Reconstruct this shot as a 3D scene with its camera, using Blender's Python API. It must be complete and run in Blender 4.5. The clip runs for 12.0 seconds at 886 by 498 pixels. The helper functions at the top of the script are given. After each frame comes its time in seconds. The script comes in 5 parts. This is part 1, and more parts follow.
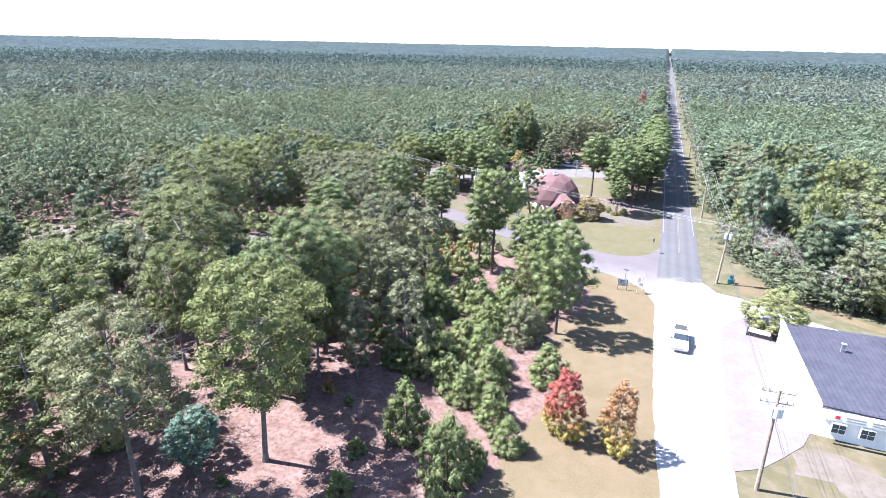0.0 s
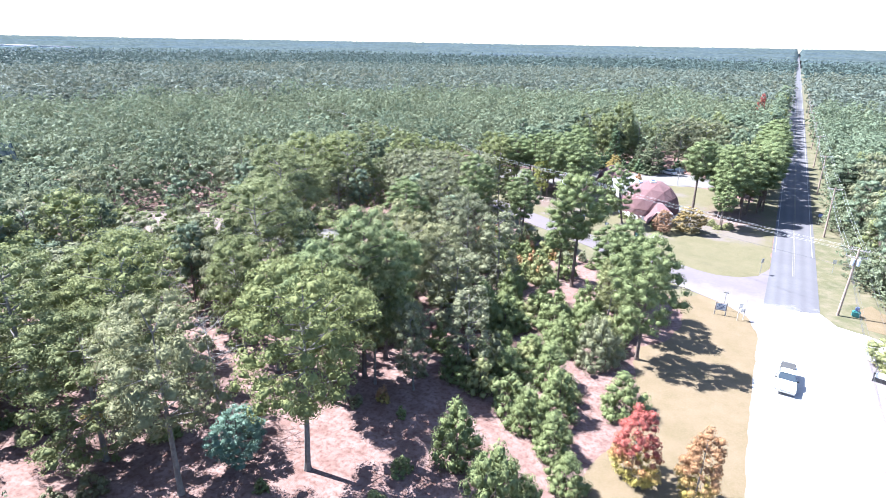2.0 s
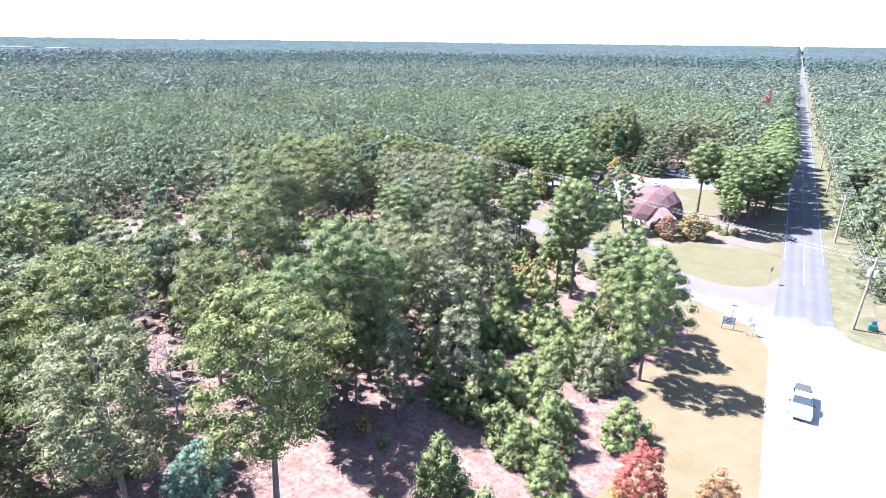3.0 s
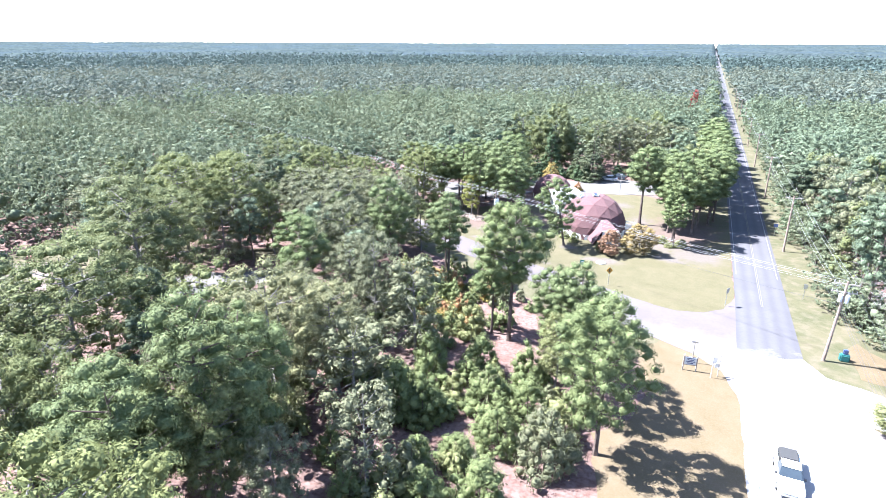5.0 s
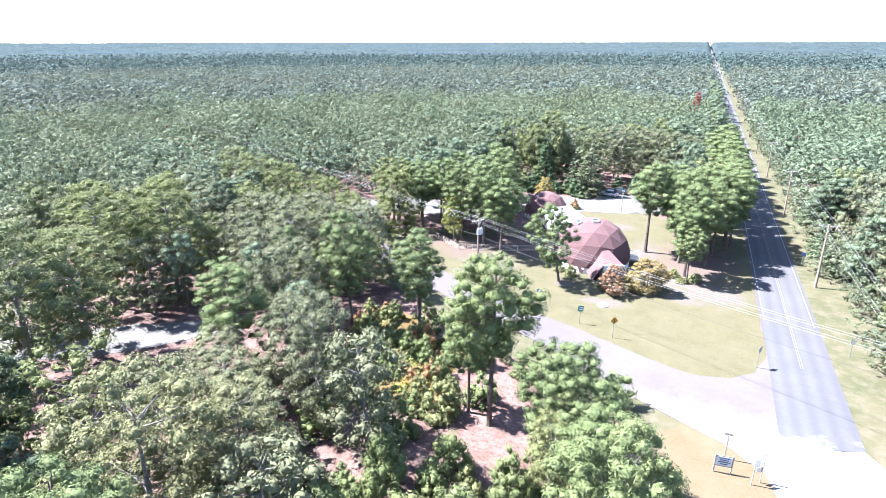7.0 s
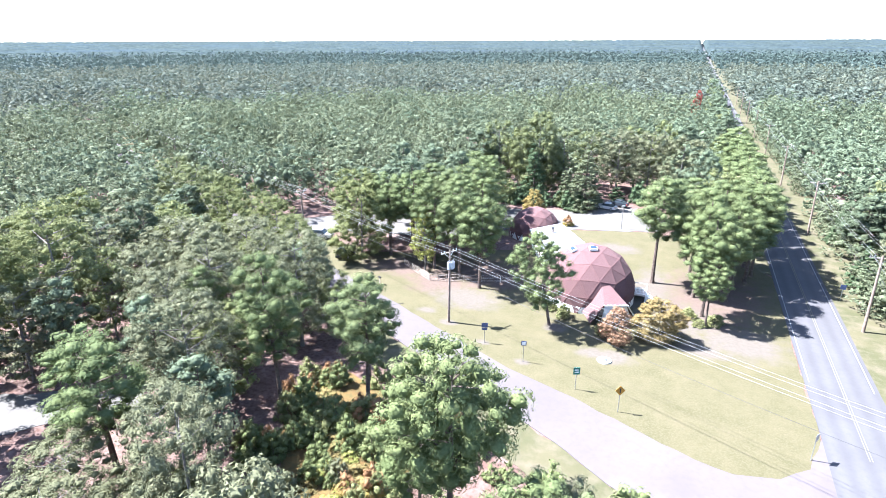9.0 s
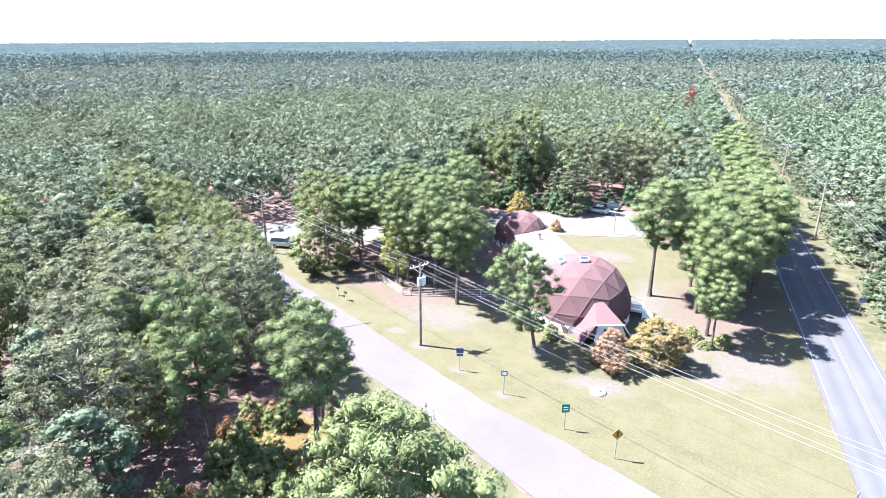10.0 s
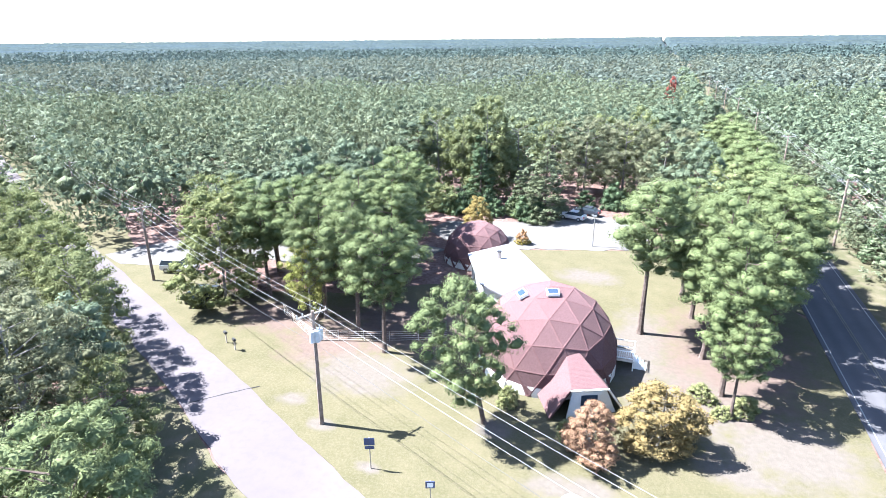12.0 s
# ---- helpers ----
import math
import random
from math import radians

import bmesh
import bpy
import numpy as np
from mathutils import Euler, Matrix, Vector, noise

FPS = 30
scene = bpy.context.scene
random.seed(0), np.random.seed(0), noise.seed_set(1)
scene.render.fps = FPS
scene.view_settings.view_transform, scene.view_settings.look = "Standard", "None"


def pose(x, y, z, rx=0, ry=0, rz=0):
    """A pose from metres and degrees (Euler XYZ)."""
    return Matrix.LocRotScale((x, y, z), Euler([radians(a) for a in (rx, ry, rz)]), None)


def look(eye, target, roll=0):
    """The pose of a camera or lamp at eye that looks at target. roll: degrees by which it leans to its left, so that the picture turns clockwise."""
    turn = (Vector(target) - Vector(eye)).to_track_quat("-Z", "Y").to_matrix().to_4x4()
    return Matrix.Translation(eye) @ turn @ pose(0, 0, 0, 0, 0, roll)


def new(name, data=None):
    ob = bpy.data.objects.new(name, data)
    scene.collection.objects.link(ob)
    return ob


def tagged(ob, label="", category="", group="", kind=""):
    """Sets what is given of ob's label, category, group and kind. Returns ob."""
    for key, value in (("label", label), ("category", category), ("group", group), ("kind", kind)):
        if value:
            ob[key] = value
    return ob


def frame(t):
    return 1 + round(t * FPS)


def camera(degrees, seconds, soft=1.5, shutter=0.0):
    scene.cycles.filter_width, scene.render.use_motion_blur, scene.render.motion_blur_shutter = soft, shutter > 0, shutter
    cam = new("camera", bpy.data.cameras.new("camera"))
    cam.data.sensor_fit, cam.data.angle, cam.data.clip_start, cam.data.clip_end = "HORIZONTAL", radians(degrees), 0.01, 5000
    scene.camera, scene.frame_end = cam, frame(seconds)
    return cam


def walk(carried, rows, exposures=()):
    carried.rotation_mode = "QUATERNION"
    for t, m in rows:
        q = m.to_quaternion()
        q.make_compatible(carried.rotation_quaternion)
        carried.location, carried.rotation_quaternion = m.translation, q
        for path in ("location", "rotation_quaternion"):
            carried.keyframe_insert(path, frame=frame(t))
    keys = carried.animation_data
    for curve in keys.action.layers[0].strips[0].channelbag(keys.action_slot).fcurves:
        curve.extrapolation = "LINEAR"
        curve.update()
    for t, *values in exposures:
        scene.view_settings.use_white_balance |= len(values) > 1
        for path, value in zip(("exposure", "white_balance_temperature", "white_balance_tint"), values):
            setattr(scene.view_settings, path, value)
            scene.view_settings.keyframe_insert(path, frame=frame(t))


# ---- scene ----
cam = camera(76.7, 12.0, soft=0.5)
PATH = [
    (0, (0.641, -0.163, 36.047), (-0.015, 1.597, 35.359), 1.2),
    (0.5, (1.253, 0.44, 35.765), (0.533, 2.174, 35.076), 1.0),
    (1, (1.355, 1.483, 35.568), (0.63, 3.214, 34.878), 0.9),
    (1.5, (1.459, 3.105, 35.387), (0.538, 4.74, 34.695), 1.0),
    (2, (1.35, 4.952, 35.312), (0.396, 6.568, 34.621), 1.0),
    (2.5, (0.941, 7.273, 35.204), (-0.019, 8.886, 34.513), 0.8),
    (3, (0.292, 9.891, 35.219), (-0.669, 11.503, 34.526), 0.7),
    (3.2, (0.024, 11.083, 35.241), (-0.937, 12.694, 34.548), 0.6),
    (4.8, (-3.474, 22.596, 34.961), (-4.253, 24.303, 34.27), 0.4),
    (5, (-3.85, 24.08, 34.986), (-4.626, 25.789, 34.296), 0.2),
    (5.5, (-4.761, 27.926, 35.121), (-5.535, 29.636, 34.43), 0.1),
    (6, (-5.625, 31.908, 35.212), (-6.396, 33.619, 34.521), 0.1),
    (6.5, (-6.504, 35.964, 35.377), (-7.273, 37.676, 34.685), -0.0),
    (7, (-7.387, 40.153, 35.491), (-8.151, 41.866, 34.799), -0.1),
    (7.2, (-7.772, 41.796, 35.533), (-8.533, 43.511, 34.842), -0.1),
    (8.8, (-10.613, 55.789, 34.586), (-11.359, 57.509, 33.89), -0.2),
    (9, (-10.893, 57.542, 34.375), (-11.635, 59.263, 33.678), -0.2),
    (9.5, (-11.592, 62.078, 33.501), (-12.321, 63.805, 32.804), -0.3),
    (10, (-12.233, 66.685, 32.545), (-12.946, 68.42, 31.849), -0.3),
    (10.5, (-12.73, 71.418, 31.585), (-13.427, 73.159, 30.889), -0.4),
    (11, (-13.19, 76.209, 30.611), (-13.868, 77.957, 29.915), -0.5),
    (11.5, (-13.643, 81.151, 29.635), (-14.301, 82.906, 28.938), -0.6),
    (12, (-13.974, 86.182, 28.625), (-14.621, 87.941, 27.926), -0.6),
]
EXPOSURES = [(0.0, 2.64, 6000, 15), (1.0, 2.76, 5980, 15), (1.8, 2.88, 5880, 14), (5.0, 3.03, 5900, 14), (12.0, 3.04, 5980, 11)]
walk(cam, [(t, look(eye, target, roll)) for t, eye, target, roll in PATH], EXPOSURES)


# ---- light ----
SUN_EL, SUN_TO = 53.0, (0.992, 0.125)
world = bpy.data.worlds.new("world")
scene.world = world
world.use_nodes = True
wt = world.node_tree
sky = wt.nodes.new("ShaderNodeTexSky")
sky.sky_type = "NISHITA"
sky.sun_disc = False
sky.sun_elevation = radians(SUN_EL)
sky.sun_rotation = math.atan2(-SUN_TO[0], -SUN_TO[1])
sky.dust_density = 0.6
bg = wt.nodes["Background"]
bg.inputs["Strength"].default_value = 0.08
wt.links.new(sky.outputs[0], bg.inputs["Color"])
lamp = bpy.data.lights.new("sun", "SUN")
lamp.energy, lamp.angle, lamp.color = 5.0, radians(0.53), (1.0, 0.985, 0.955)
ce, se = math.cos(radians(SUN_EL)), math.sin(radians(SUN_EL))
sun = new("sun", lamp)
sun.matrix_world = look((0, 0, 80), (ce * SUN_TO[0] * 10, ce * SUN_TO[1] * 10, 80 - se * 10))

# ---- materials ----


def graph(name):
    m = bpy.data.materials.new(name)
    m.use_nodes = True
    t = m.node_tree
    return m, t, t.nodes["Principled BSDF"]


def node(t, kind, **values):
    n = t.nodes.new(kind)
    for key, value in values.items():
        n.inputs[key].default_value = value
    return n


def mixed(t, fac, a, b):
    """A colour between a and b, each a colour or a socket."""
    n = t.nodes.new("ShaderNodeMix")
    n.data_type = "RGBA"
    for socket, value in ((n.inputs[0], fac), (n.inputs[6], a), (n.inputs[7], b)):
        if isinstance(value, bpy.types.NodeSocket):
            t.links.new(value, socket)
        elif isinstance(value, tuple):
            socket.default_value = (*value, 1)
        else:
            socket.default_value = value
    return n.outputs[2]


def noise_fac(t, where, scale, lo=0.35, hi=0.65, detail=4.0, rough=0.6):
    n = node(t, "ShaderNodeTexNoise", Scale=scale, Detail=detail, Roughness=rough)
    t.links.new(where, n.inputs["Vector"])
    r = t.nodes.new("ShaderNodeMapRange")
    r.inputs["From Min"].default_value, r.inputs["From Max"].default_value = lo, hi
    t.links.new(n.outputs["Fac"], r.inputs["Value"])
    return r.outputs["Result"]


def surface(name, a, b, scale, c=None, scale2=None, amount=0.5, rough=0.9, bump=0.0, bump_scale=None, metal=0.0, own=False, spec=0.12):
    """Two or three colours mixed by noise at two scales, with fine relief."""
    m, t, p = graph(name)
    if own:
        where = t.nodes.new("ShaderNodeTexCoord").outputs["Object"]
    else:
        where = t.nodes.new("ShaderNodeNewGeometry").outputs["Position"]
    col = mixed(t, noise_fac(t, where, scale), a, b)
    if c:
        f = noise_fac(t, where, scale2, 0.45, 0.7)
        k = t.nodes.new("ShaderNodeMath")
        k.operation = "MULTIPLY"
        k.inputs[1].default_value = amount
        t.links.new(f, k.inputs[0])
        col = mixed(t, k.outputs[0], col, c)
    t.links.new(col, p.inputs["Base Color"])
    p.inputs["Roughness"].default_value = rough
    p.inputs["Metallic"].default_value = metal
    p.inputs["Specular IOR Level"].default_value = spec
    if bump:
        b_n = node(t, "ShaderNodeBump", Strength=0.6, Distance=bump)
        n = node(t, "ShaderNodeTexNoise", Scale=bump_scale or scale * 6, Detail=5.0)
        t.links.new(where, n.inputs["Vector"])
        t.links.new(n.outputs["Fac"], b_n.inputs["Height"])
        t.links.new(b_n.outputs[0], p.inputs["Normal"])
    return m


def lawn(name, a, b, speck, patches):
    """Dry grass, mottled at three scales, worn through to bare ground in patches (x, y, half-width, half-depth, colour)."""
    m, t, p = graph(name)
    where = t.nodes.new("ShaderNodeNewGeometry").outputs["Position"]
    col = mixed(t, noise_fac(t, where, 0.35, 0.3, 0.7, 6.0, 0.7), a, b)
    col = mixed(t, mult(t, noise_fac(t, where, 5.0, 0.45, 0.75, 5.0, 0.75), 0.6), col, speck)
    wobble = node(t, "ShaderNodeTexNoise", Scale=0.5, Detail=7.0, Roughness=0.72)
    t.links.new(where, wobble.inputs["Vector"])
    for x, y, rx, ry, bare in patches:
        off = t.nodes.new("ShaderNodeVectorMath")
        off.operation = "SUBTRACT"
        off.inputs[1].default_value = (x, y, 0.03)
        t.links.new(where, off.inputs[0])
        scaled = t.nodes.new("ShaderNodeVectorMath")
        scaled.operation = "MULTIPLY"
        scaled.inputs[1].default_value = (1 / rx, 1 / ry, 0)
        t.links.new(off.outputs[0], scaled.inputs[0])
        far = t.nodes.new("ShaderNodeVectorMath")
        far.operation = "LENGTH"
        t.links.new(scaled.outputs[0], far.inputs[0])
        add = t.nodes.new("ShaderNodeMath")
        add.operation = "MULTIPLY_ADD"
        t.links.new(wobble.outputs["Fac"], add.inputs[0])
        add.inputs[1].default_value = 2.2
        t.links.new(far.outputs["Value"], add.inputs[2])
        r = t.nodes.new("ShaderNodeMapRange")
        r.inputs["From Min"].default_value, r.inputs["From Max"].default_value = 2.25, 1.6
        t.links.new(add.outputs[0], r.inputs["Value"])
        col = mixed(t, r.outputs["Result"], col, mixed(t, noise_fac(t, where, 2.5), bare, tuple(v * 0.85 for v in bare)))
    t.links.new(col, p.inputs["Base Color"])
    p.inputs["Roughness"].default_value = 0.95
    p.inputs["Specular IOR Level"].default_value = 0.1
    bump = node(t, "ShaderNodeBump", Strength=0.6, Distance=0.06)
    grain = node(t, "ShaderNodeTexNoise", Scale=9.0, Detail=6.0, Roughness=0.7)
    t.links.new(where, grain.inputs["Vector"])
    t.links.new(grain.outputs["Fac"], bump.inputs["Height"])
    t.links.new(bump.outputs[0], p.inputs["Normal"])
    return m


def bleached(m, pale, y0, y1):
    """Lets the colour of an asphalt go over into a paler one between two places along the road, along an uneven edge."""
    t = m.node_tree
    p = t.nodes["Principled BSDF"]
    col = p.inputs["Base Color"].links[0].from_socket
    where = t.nodes.new("ShaderNodeNewGeometry").outputs["Position"]
    sep = t.nodes.new("ShaderNodeSeparateXYZ")
    t.links.new(where, sep.inputs[0])
    add = t.nodes.new("ShaderNodeMath")
    add.operation = "MULTIPLY_ADD"
    t.links.new(noise_fac(t, where, 0.35, 0.3, 0.7, 6.0, 0.7), add.inputs[0])
    add.inputs[1].default_value = 5.0
    t.links.new(sep.outputs["Y"], add.inputs[2])
    r = t.nodes.new("ShaderNodeMapRange")
    r.inputs["From Min"].default_value, r.inputs["From Max"].default_value = y1, y0
    t.links.new(add.outputs[0], r.inputs["Value"])
    t.links.new(mixed(t, r.outputs["Result"], col, pale), p.inputs["Base Color"])


def wheel_tracks(m, dark):
    """Darker worn bands along a road that runs with y."""
    t = m.node_tree
    p = t.nodes["Principled BSDF"]
    col = p.inputs["Base Color"].links[0].from_socket
    where = t.nodes.new("ShaderNodeNewGeometry").outputs["Position"]
    wave = node(t, "ShaderNodeTexWave", Scale=0.19, Distortion=0.6, Detail=2.0)
    wave.bands_direction = "X"
    t.links.new(where, wave.inputs["Vector"])
    t.links.new(mixed(t, mult(t, wave.outputs["Fac"], 0.45), col, dark), p.inputs["Base Color"])


def foliage(name, dark, light, accent, through_light=0.3, rough=0.6, low=None, coarse=1.0):
    """Leaves: they differ by leaf, by spray and by tree; dark noise also paints shaded gaps into the colour; light
    comes through them. low: the colour of the lower boughs.
    """
    m, t, p = graph(name)
    geo = t.nodes.new("ShaderNodeNewGeometry")
    info = t.nodes.new("ShaderNodeObjectInfo")
    tint = t.nodes.new("ShaderNodeAttribute")
    tint.attribute_name = "tint"
    add = t.nodes.new("ShaderNodeMath")
    add.operation = "ADD"
    t.links.new(info.outputs["Random"], add.inputs[0])
    t.links.new(tint.outputs["Fac"], add.inputs[1])
    frac = t.nodes.new("ShaderNodeMath")
    frac.operation = "FRACT"
    t.links.new(add.outputs[0], frac.inputs[0])
    # noise varies the leaf tone and paints dark, shade-like gaps between sprays
    fine = noise_fac(t, geo.outputs["Position"], 3.2 / coarse, 0.36, 0.66, 6.0, 0.75)
    leaf = mixed(t, fine, dark, light)
    leaf = mixed(t, mult(t, geo.outputs["Random Per Island"], 0.5), leaf, light)
    col = mixed(t, mult(t, frac.outputs[0], 0.7), leaf, accent)
    if low:
        co = t.nodes.new("ShaderNodeTexCoord")
        sep = t.nodes.new("ShaderNodeSeparateXYZ")
        t.links.new(co.outputs["Generated"], sep.inputs[0])
        r = t.nodes.new("ShaderNodeMapRange")
        r.inputs["From Min"].default_value, r.inputs["From Max"].default_value = 0.5, 0.2
        t.links.new(sep.outputs["Z"], r.inputs["Value"])
        col = mixed(t, r.outputs["Result"], col, low)
    t.links.new(col, p.inputs["Base Color"])
    p.inputs["Roughness"].default_value = rough
    p.inputs["Specular IOR Level"].default_value = 0.06
    bump = node(t, "ShaderNodeBump", Strength=0.4 if coarse == 1 else 0.6, Distance=0.22 * coarse)
    grain = node(t, "ShaderNodeTexNoise", Scale=4.5 / coarse, Detail=5.0, Roughness=0.75)
    t.links.new(geo.outputs["Position"], grain.inputs["Vector"])
    t.links.new(grain.outputs["Fac"], bump.inputs["Height"])
    t.links.new(bump.outputs[0], p.inputs["Normal"])
    tr = t.nodes.new("ShaderNodeBsdfTranslucent")
    t.links.new(col, tr.inputs["Color"])
    mix = t.nodes.new("ShaderNodeMixShader")
    mix.inputs[0].default_value = through_light * 0.7
    t.links.new(p.outputs[0], mix.inputs[1])
    t.links.new(tr.outputs[0], mix.inputs[2])
    t.links.new(mix.outputs[0], t.nodes["Material Output"].inputs["Surface"])
    return m


def mult(t, socket, k):
    n = t.nodes.new("ShaderNodeMath")
    n.operation = "MULTIPLY"
    n.inputs[1].default_value = k
    t.links.new(socket, n.inputs[0])
    return n.outputs[0]


def plain(name, colour, rough=0.6, metal=0.0, wear=0.85):
    return surface(name, colour, tuple(v * wear for v in colour), 3.0, rough=rough, metal=metal, own=True, spec=0.4)


M = dict(
    litter=surface("leaf_litter", (0.096, 0.060, 0.051), (0.146, 0.102, 0.092), 0.5, (0.060, 0.028, 0.020), 2.2, 0.8, 0.95, 0.06, 9.0),
    grass=surface("dry_grass", (0.056, 0.053, 0.029), (0.088, 0.073, 0.046), 0.12, (0.124, 0.101, 0.077), 0.5, 0.6, 0.95, 0.05, 14.0),
    verge=surface("green_verge", (0.052, 0.054, 0.028), (0.077, 0.070, 0.042), 0.2, (0.125, 0.103, 0.081), 0.6, 0.5, 0.95, 0.05, 14.0),
    tan_grass=lawn("tan_grass", (0.078, 0.062, 0.034), (0.106, 0.081, 0.052), (0.124, 0.095, 0.073), ()),
    sand=surface("bare_sand", (0.091, 0.075, 0.064), (0.109, 0.094, 0.083), 0.3, (0.065, 0.055, 0.035), 1.3, 0.5, 0.95, 0.03, 12.0),
    asphalt=surface("asphalt", (0.070, 0.068, 0.074), (0.082, 0.080, 0.086), 0.15, (0.060, 0.061, 0.066), 2.2, 0.4, 0.92, 0.006, 60.0),
    old_asphalt=surface("old_asphalt", (0.202, 0.195, 0.192), (0.227, 0.221, 0.215), 0.12, (0.176, 0.169, 0.169), 1.7, 0.4, 0.92, 0.006, 60.0),
    side_asphalt=surface("side_asphalt", (0.082, 0.072, 0.078), (0.094, 0.083, 0.088), 0.12, (0.073, 0.065, 0.069), 1.7, 0.4, 0.92, 0.006, 60.0),
    apron=surface("apron_asphalt", (0.112, 0.096, 0.098), (0.132, 0.113, 0.114), 0.4, (0.090, 0.078, 0.081), 1.5, 0.5, 0.92, 0.006, 60.0),
    gravel=surface("gravel", (0.093, 0.088, 0.085), (0.112, 0.106, 0.102), 0.4, (0.071, 0.065, 0.055), 2.0, 0.5, 0.95, 0.03, 20.0),
    concrete=surface("concrete", (0.260, 0.250, 0.240), (0.300, 0.290, 0.275), 0.8, rough=0.9),
    line=surface("road_paint", (0.195, 0.195, 0.190), (0.222, 0.222, 0.217), 1.5, rough=0.8),
    yellow_line=surface("yellow_paint", (0.101, 0.092, 0.065), (0.112, 0.108, 0.091), 1.5, rough=0.8),
    pine=foliage("pine_needles", (0.053, 0.073, 0.037), (0.170, 0.197, 0.090), (0.118, 0.149, 0.063), 0.36),
    oak=foliage("oak_leaves", (0.057, 0.068, 0.034), (0.169, 0.185, 0.088), (0.150, 0.164, 0.063), 0.4),
    pale_oak=foliage("pale_oak_leaves", (0.065, 0.073, 0.043), (0.184, 0.188, 0.114), (0.141, 0.146, 0.083), 0.4),
    young=foliage("young_pine_needles", (0.054, 0.077, 0.033), (0.176, 0.198, 0.089), (0.139, 0.165, 0.070), 0.38),
    blue_pine=foliage("bluish_needles", (0.055, 0.095, 0.071), (0.154, 0.226, 0.177), (0.121, 0.190, 0.143), 0.36),
    red_leaf=foliage("red_leaves", (0.166, 0.034, 0.032), (0.310, 0.100, 0.080), (0.269, 0.094, 0.076), 0.3, low=(0.279, 0.235, 0.070)),
    rust_leaf=foliage("rust_leaves", (0.146, 0.077, 0.038), (0.304, 0.176, 0.095), (0.247, 0.141, 0.076), 0.3, low=(0.270, 0.222, 0.067)),
    yellow_leaf=foliage("yellow_leaves", (0.144, 0.108, 0.039), (0.259, 0.209, 0.079), (0.230, 0.180, 0.067), 0.35),
    olive_leaf=foliage("olive_leaves", (0.078, 0.083, 0.045), (0.205, 0.206, 0.114), (0.172, 0.169, 0.084), 0.35),
    pink_leaf=foliage("pinkish_brown_leaves", (0.120, 0.066, 0.041), (0.267, 0.167, 0.108), (0.239, 0.150, 0.095), 0.3),
    amber_leaf=foliage("amber_olive_leaves", (0.106, 0.072, 0.031), (0.238, 0.168, 0.076), (0.176, 0.148, 0.064), 0.3),
    gold_leaf=foliage("gold_leaves", (0.108, 0.085, 0.032), (0.243, 0.199, 0.089), (0.198, 0.154, 0.067), 0.4),
    lime_leaf=foliage("lime_leaves", (0.083, 0.095, 0.038), (0.209, 0.216, 0.102), (0.178, 0.188, 0.085), 0.4),
    dark_leaf=foliage("dark_needles", (0.028, 0.049, 0.028), (0.086, 0.121, 0.064), (0.062, 0.090, 0.045), 0.18),
    # blue distance haze is put into the base colour of these far leaves
    far_hazed_leaf=foliage("far_hazed_leaves", (0.037, 0.058, 0.054), (0.070, 0.095, 0.084), (0.060, 0.084, 0.073), 0.3, coarse=3.5),
    # mid-distance leaves carry about half of that haze in their colour
    mid_pine=foliage("wood_pine_needles", (0.053, 0.074, 0.051), (0.183, 0.224, 0.143), (0.060, 0.076, 0.046), 0.36, coarse=1.4),
    mid_oak=foliage("wood_oak_leaves", (0.058, 0.074, 0.047), (0.198, 0.227, 0.143), (0.076, 0.086, 0.046), 0.38, coarse=1.4),
    far_hazed_pine=foliage("far_hazed_pine_needles", (0.053, 0.068, 0.057), (0.152, 0.181, 0.147), (0.051, 0.063, 0.046), 0.36, coarse=2.2),
    far_hazed_oak=foliage("far_hazed_oak_leaves", (0.063, 0.075, 0.057), (0.181, 0.199, 0.152), (0.074, 0.079, 0.050), 0.38, coarse=2.2),
    bark=surface("bark", (0.07, 0.052, 0.044), (0.125, 0.098, 0.086), 3.0, rough=0.95, bump=0.03, bump_scale=14.0, own=True),
    grey_bark=surface("grey_bark", (0.10, 0.092, 0.087), (0.16, 0.15, 0.14), 3.0, rough=0.95, bump=0.03, bump_scale=14.0, own=True),
)

wheel_tracks(M["asphalt"], (0.052, 0.051, 0.056))
bleached(M["asphalt"], (0.21, 0.205, 0.20), 90.5, 97.0)
bleached(M["side_asphalt"], (0.16, 0.15, 0.15), 84.0, 100.0)

# ---- builders ----


def part(name, bm, material, parent=None, label="", smooth=False):
    """Links a bmesh as one mesh object, under a thing where parent is given."""
    me = bpy.data.meshes.new(name)
    bm.to_mesh(me)
    bm.free()
    if smooth:
        me.polygons.foreach_set("use_smooth", [True] * len(me.polygons))
    me.materials.append(material)
    ob = new(name, me)
    if parent:
        ob.parent = parent
    if label:
        ob["label"] = label
    return ob


def empty(name, x, y, z=0.0, turn=0.0):
    ob = new(name)
    ob.matrix_world = pose(x, y, z, 0, 0, turn)
    return ob


def box(bm, x0, x1, y0, y1, z0, z1, bevel=0.0):
    made = bmesh.ops.create_cube(bm, size=1.0, matrix=Matrix.LocRotScale(((x0 + x1) / 2, (y0 + y1) / 2, (z0 + z1) / 2), None, (x1 - x0, y1 - y0, z1 - z0)))
    if bevel:
        edges = {e for v in made["verts"] for e in v.link_edges}
        bmesh.ops.bevel(bm, geom=list(edges), offset=bevel, segments=2, affect="EDGES")
    return bm


def cuboid(x0, x1, y0, y1, z0, z1, bevel=0.0):
    return box(bmesh.new(), x0, x1, y0, y1, z0, z1, bevel)


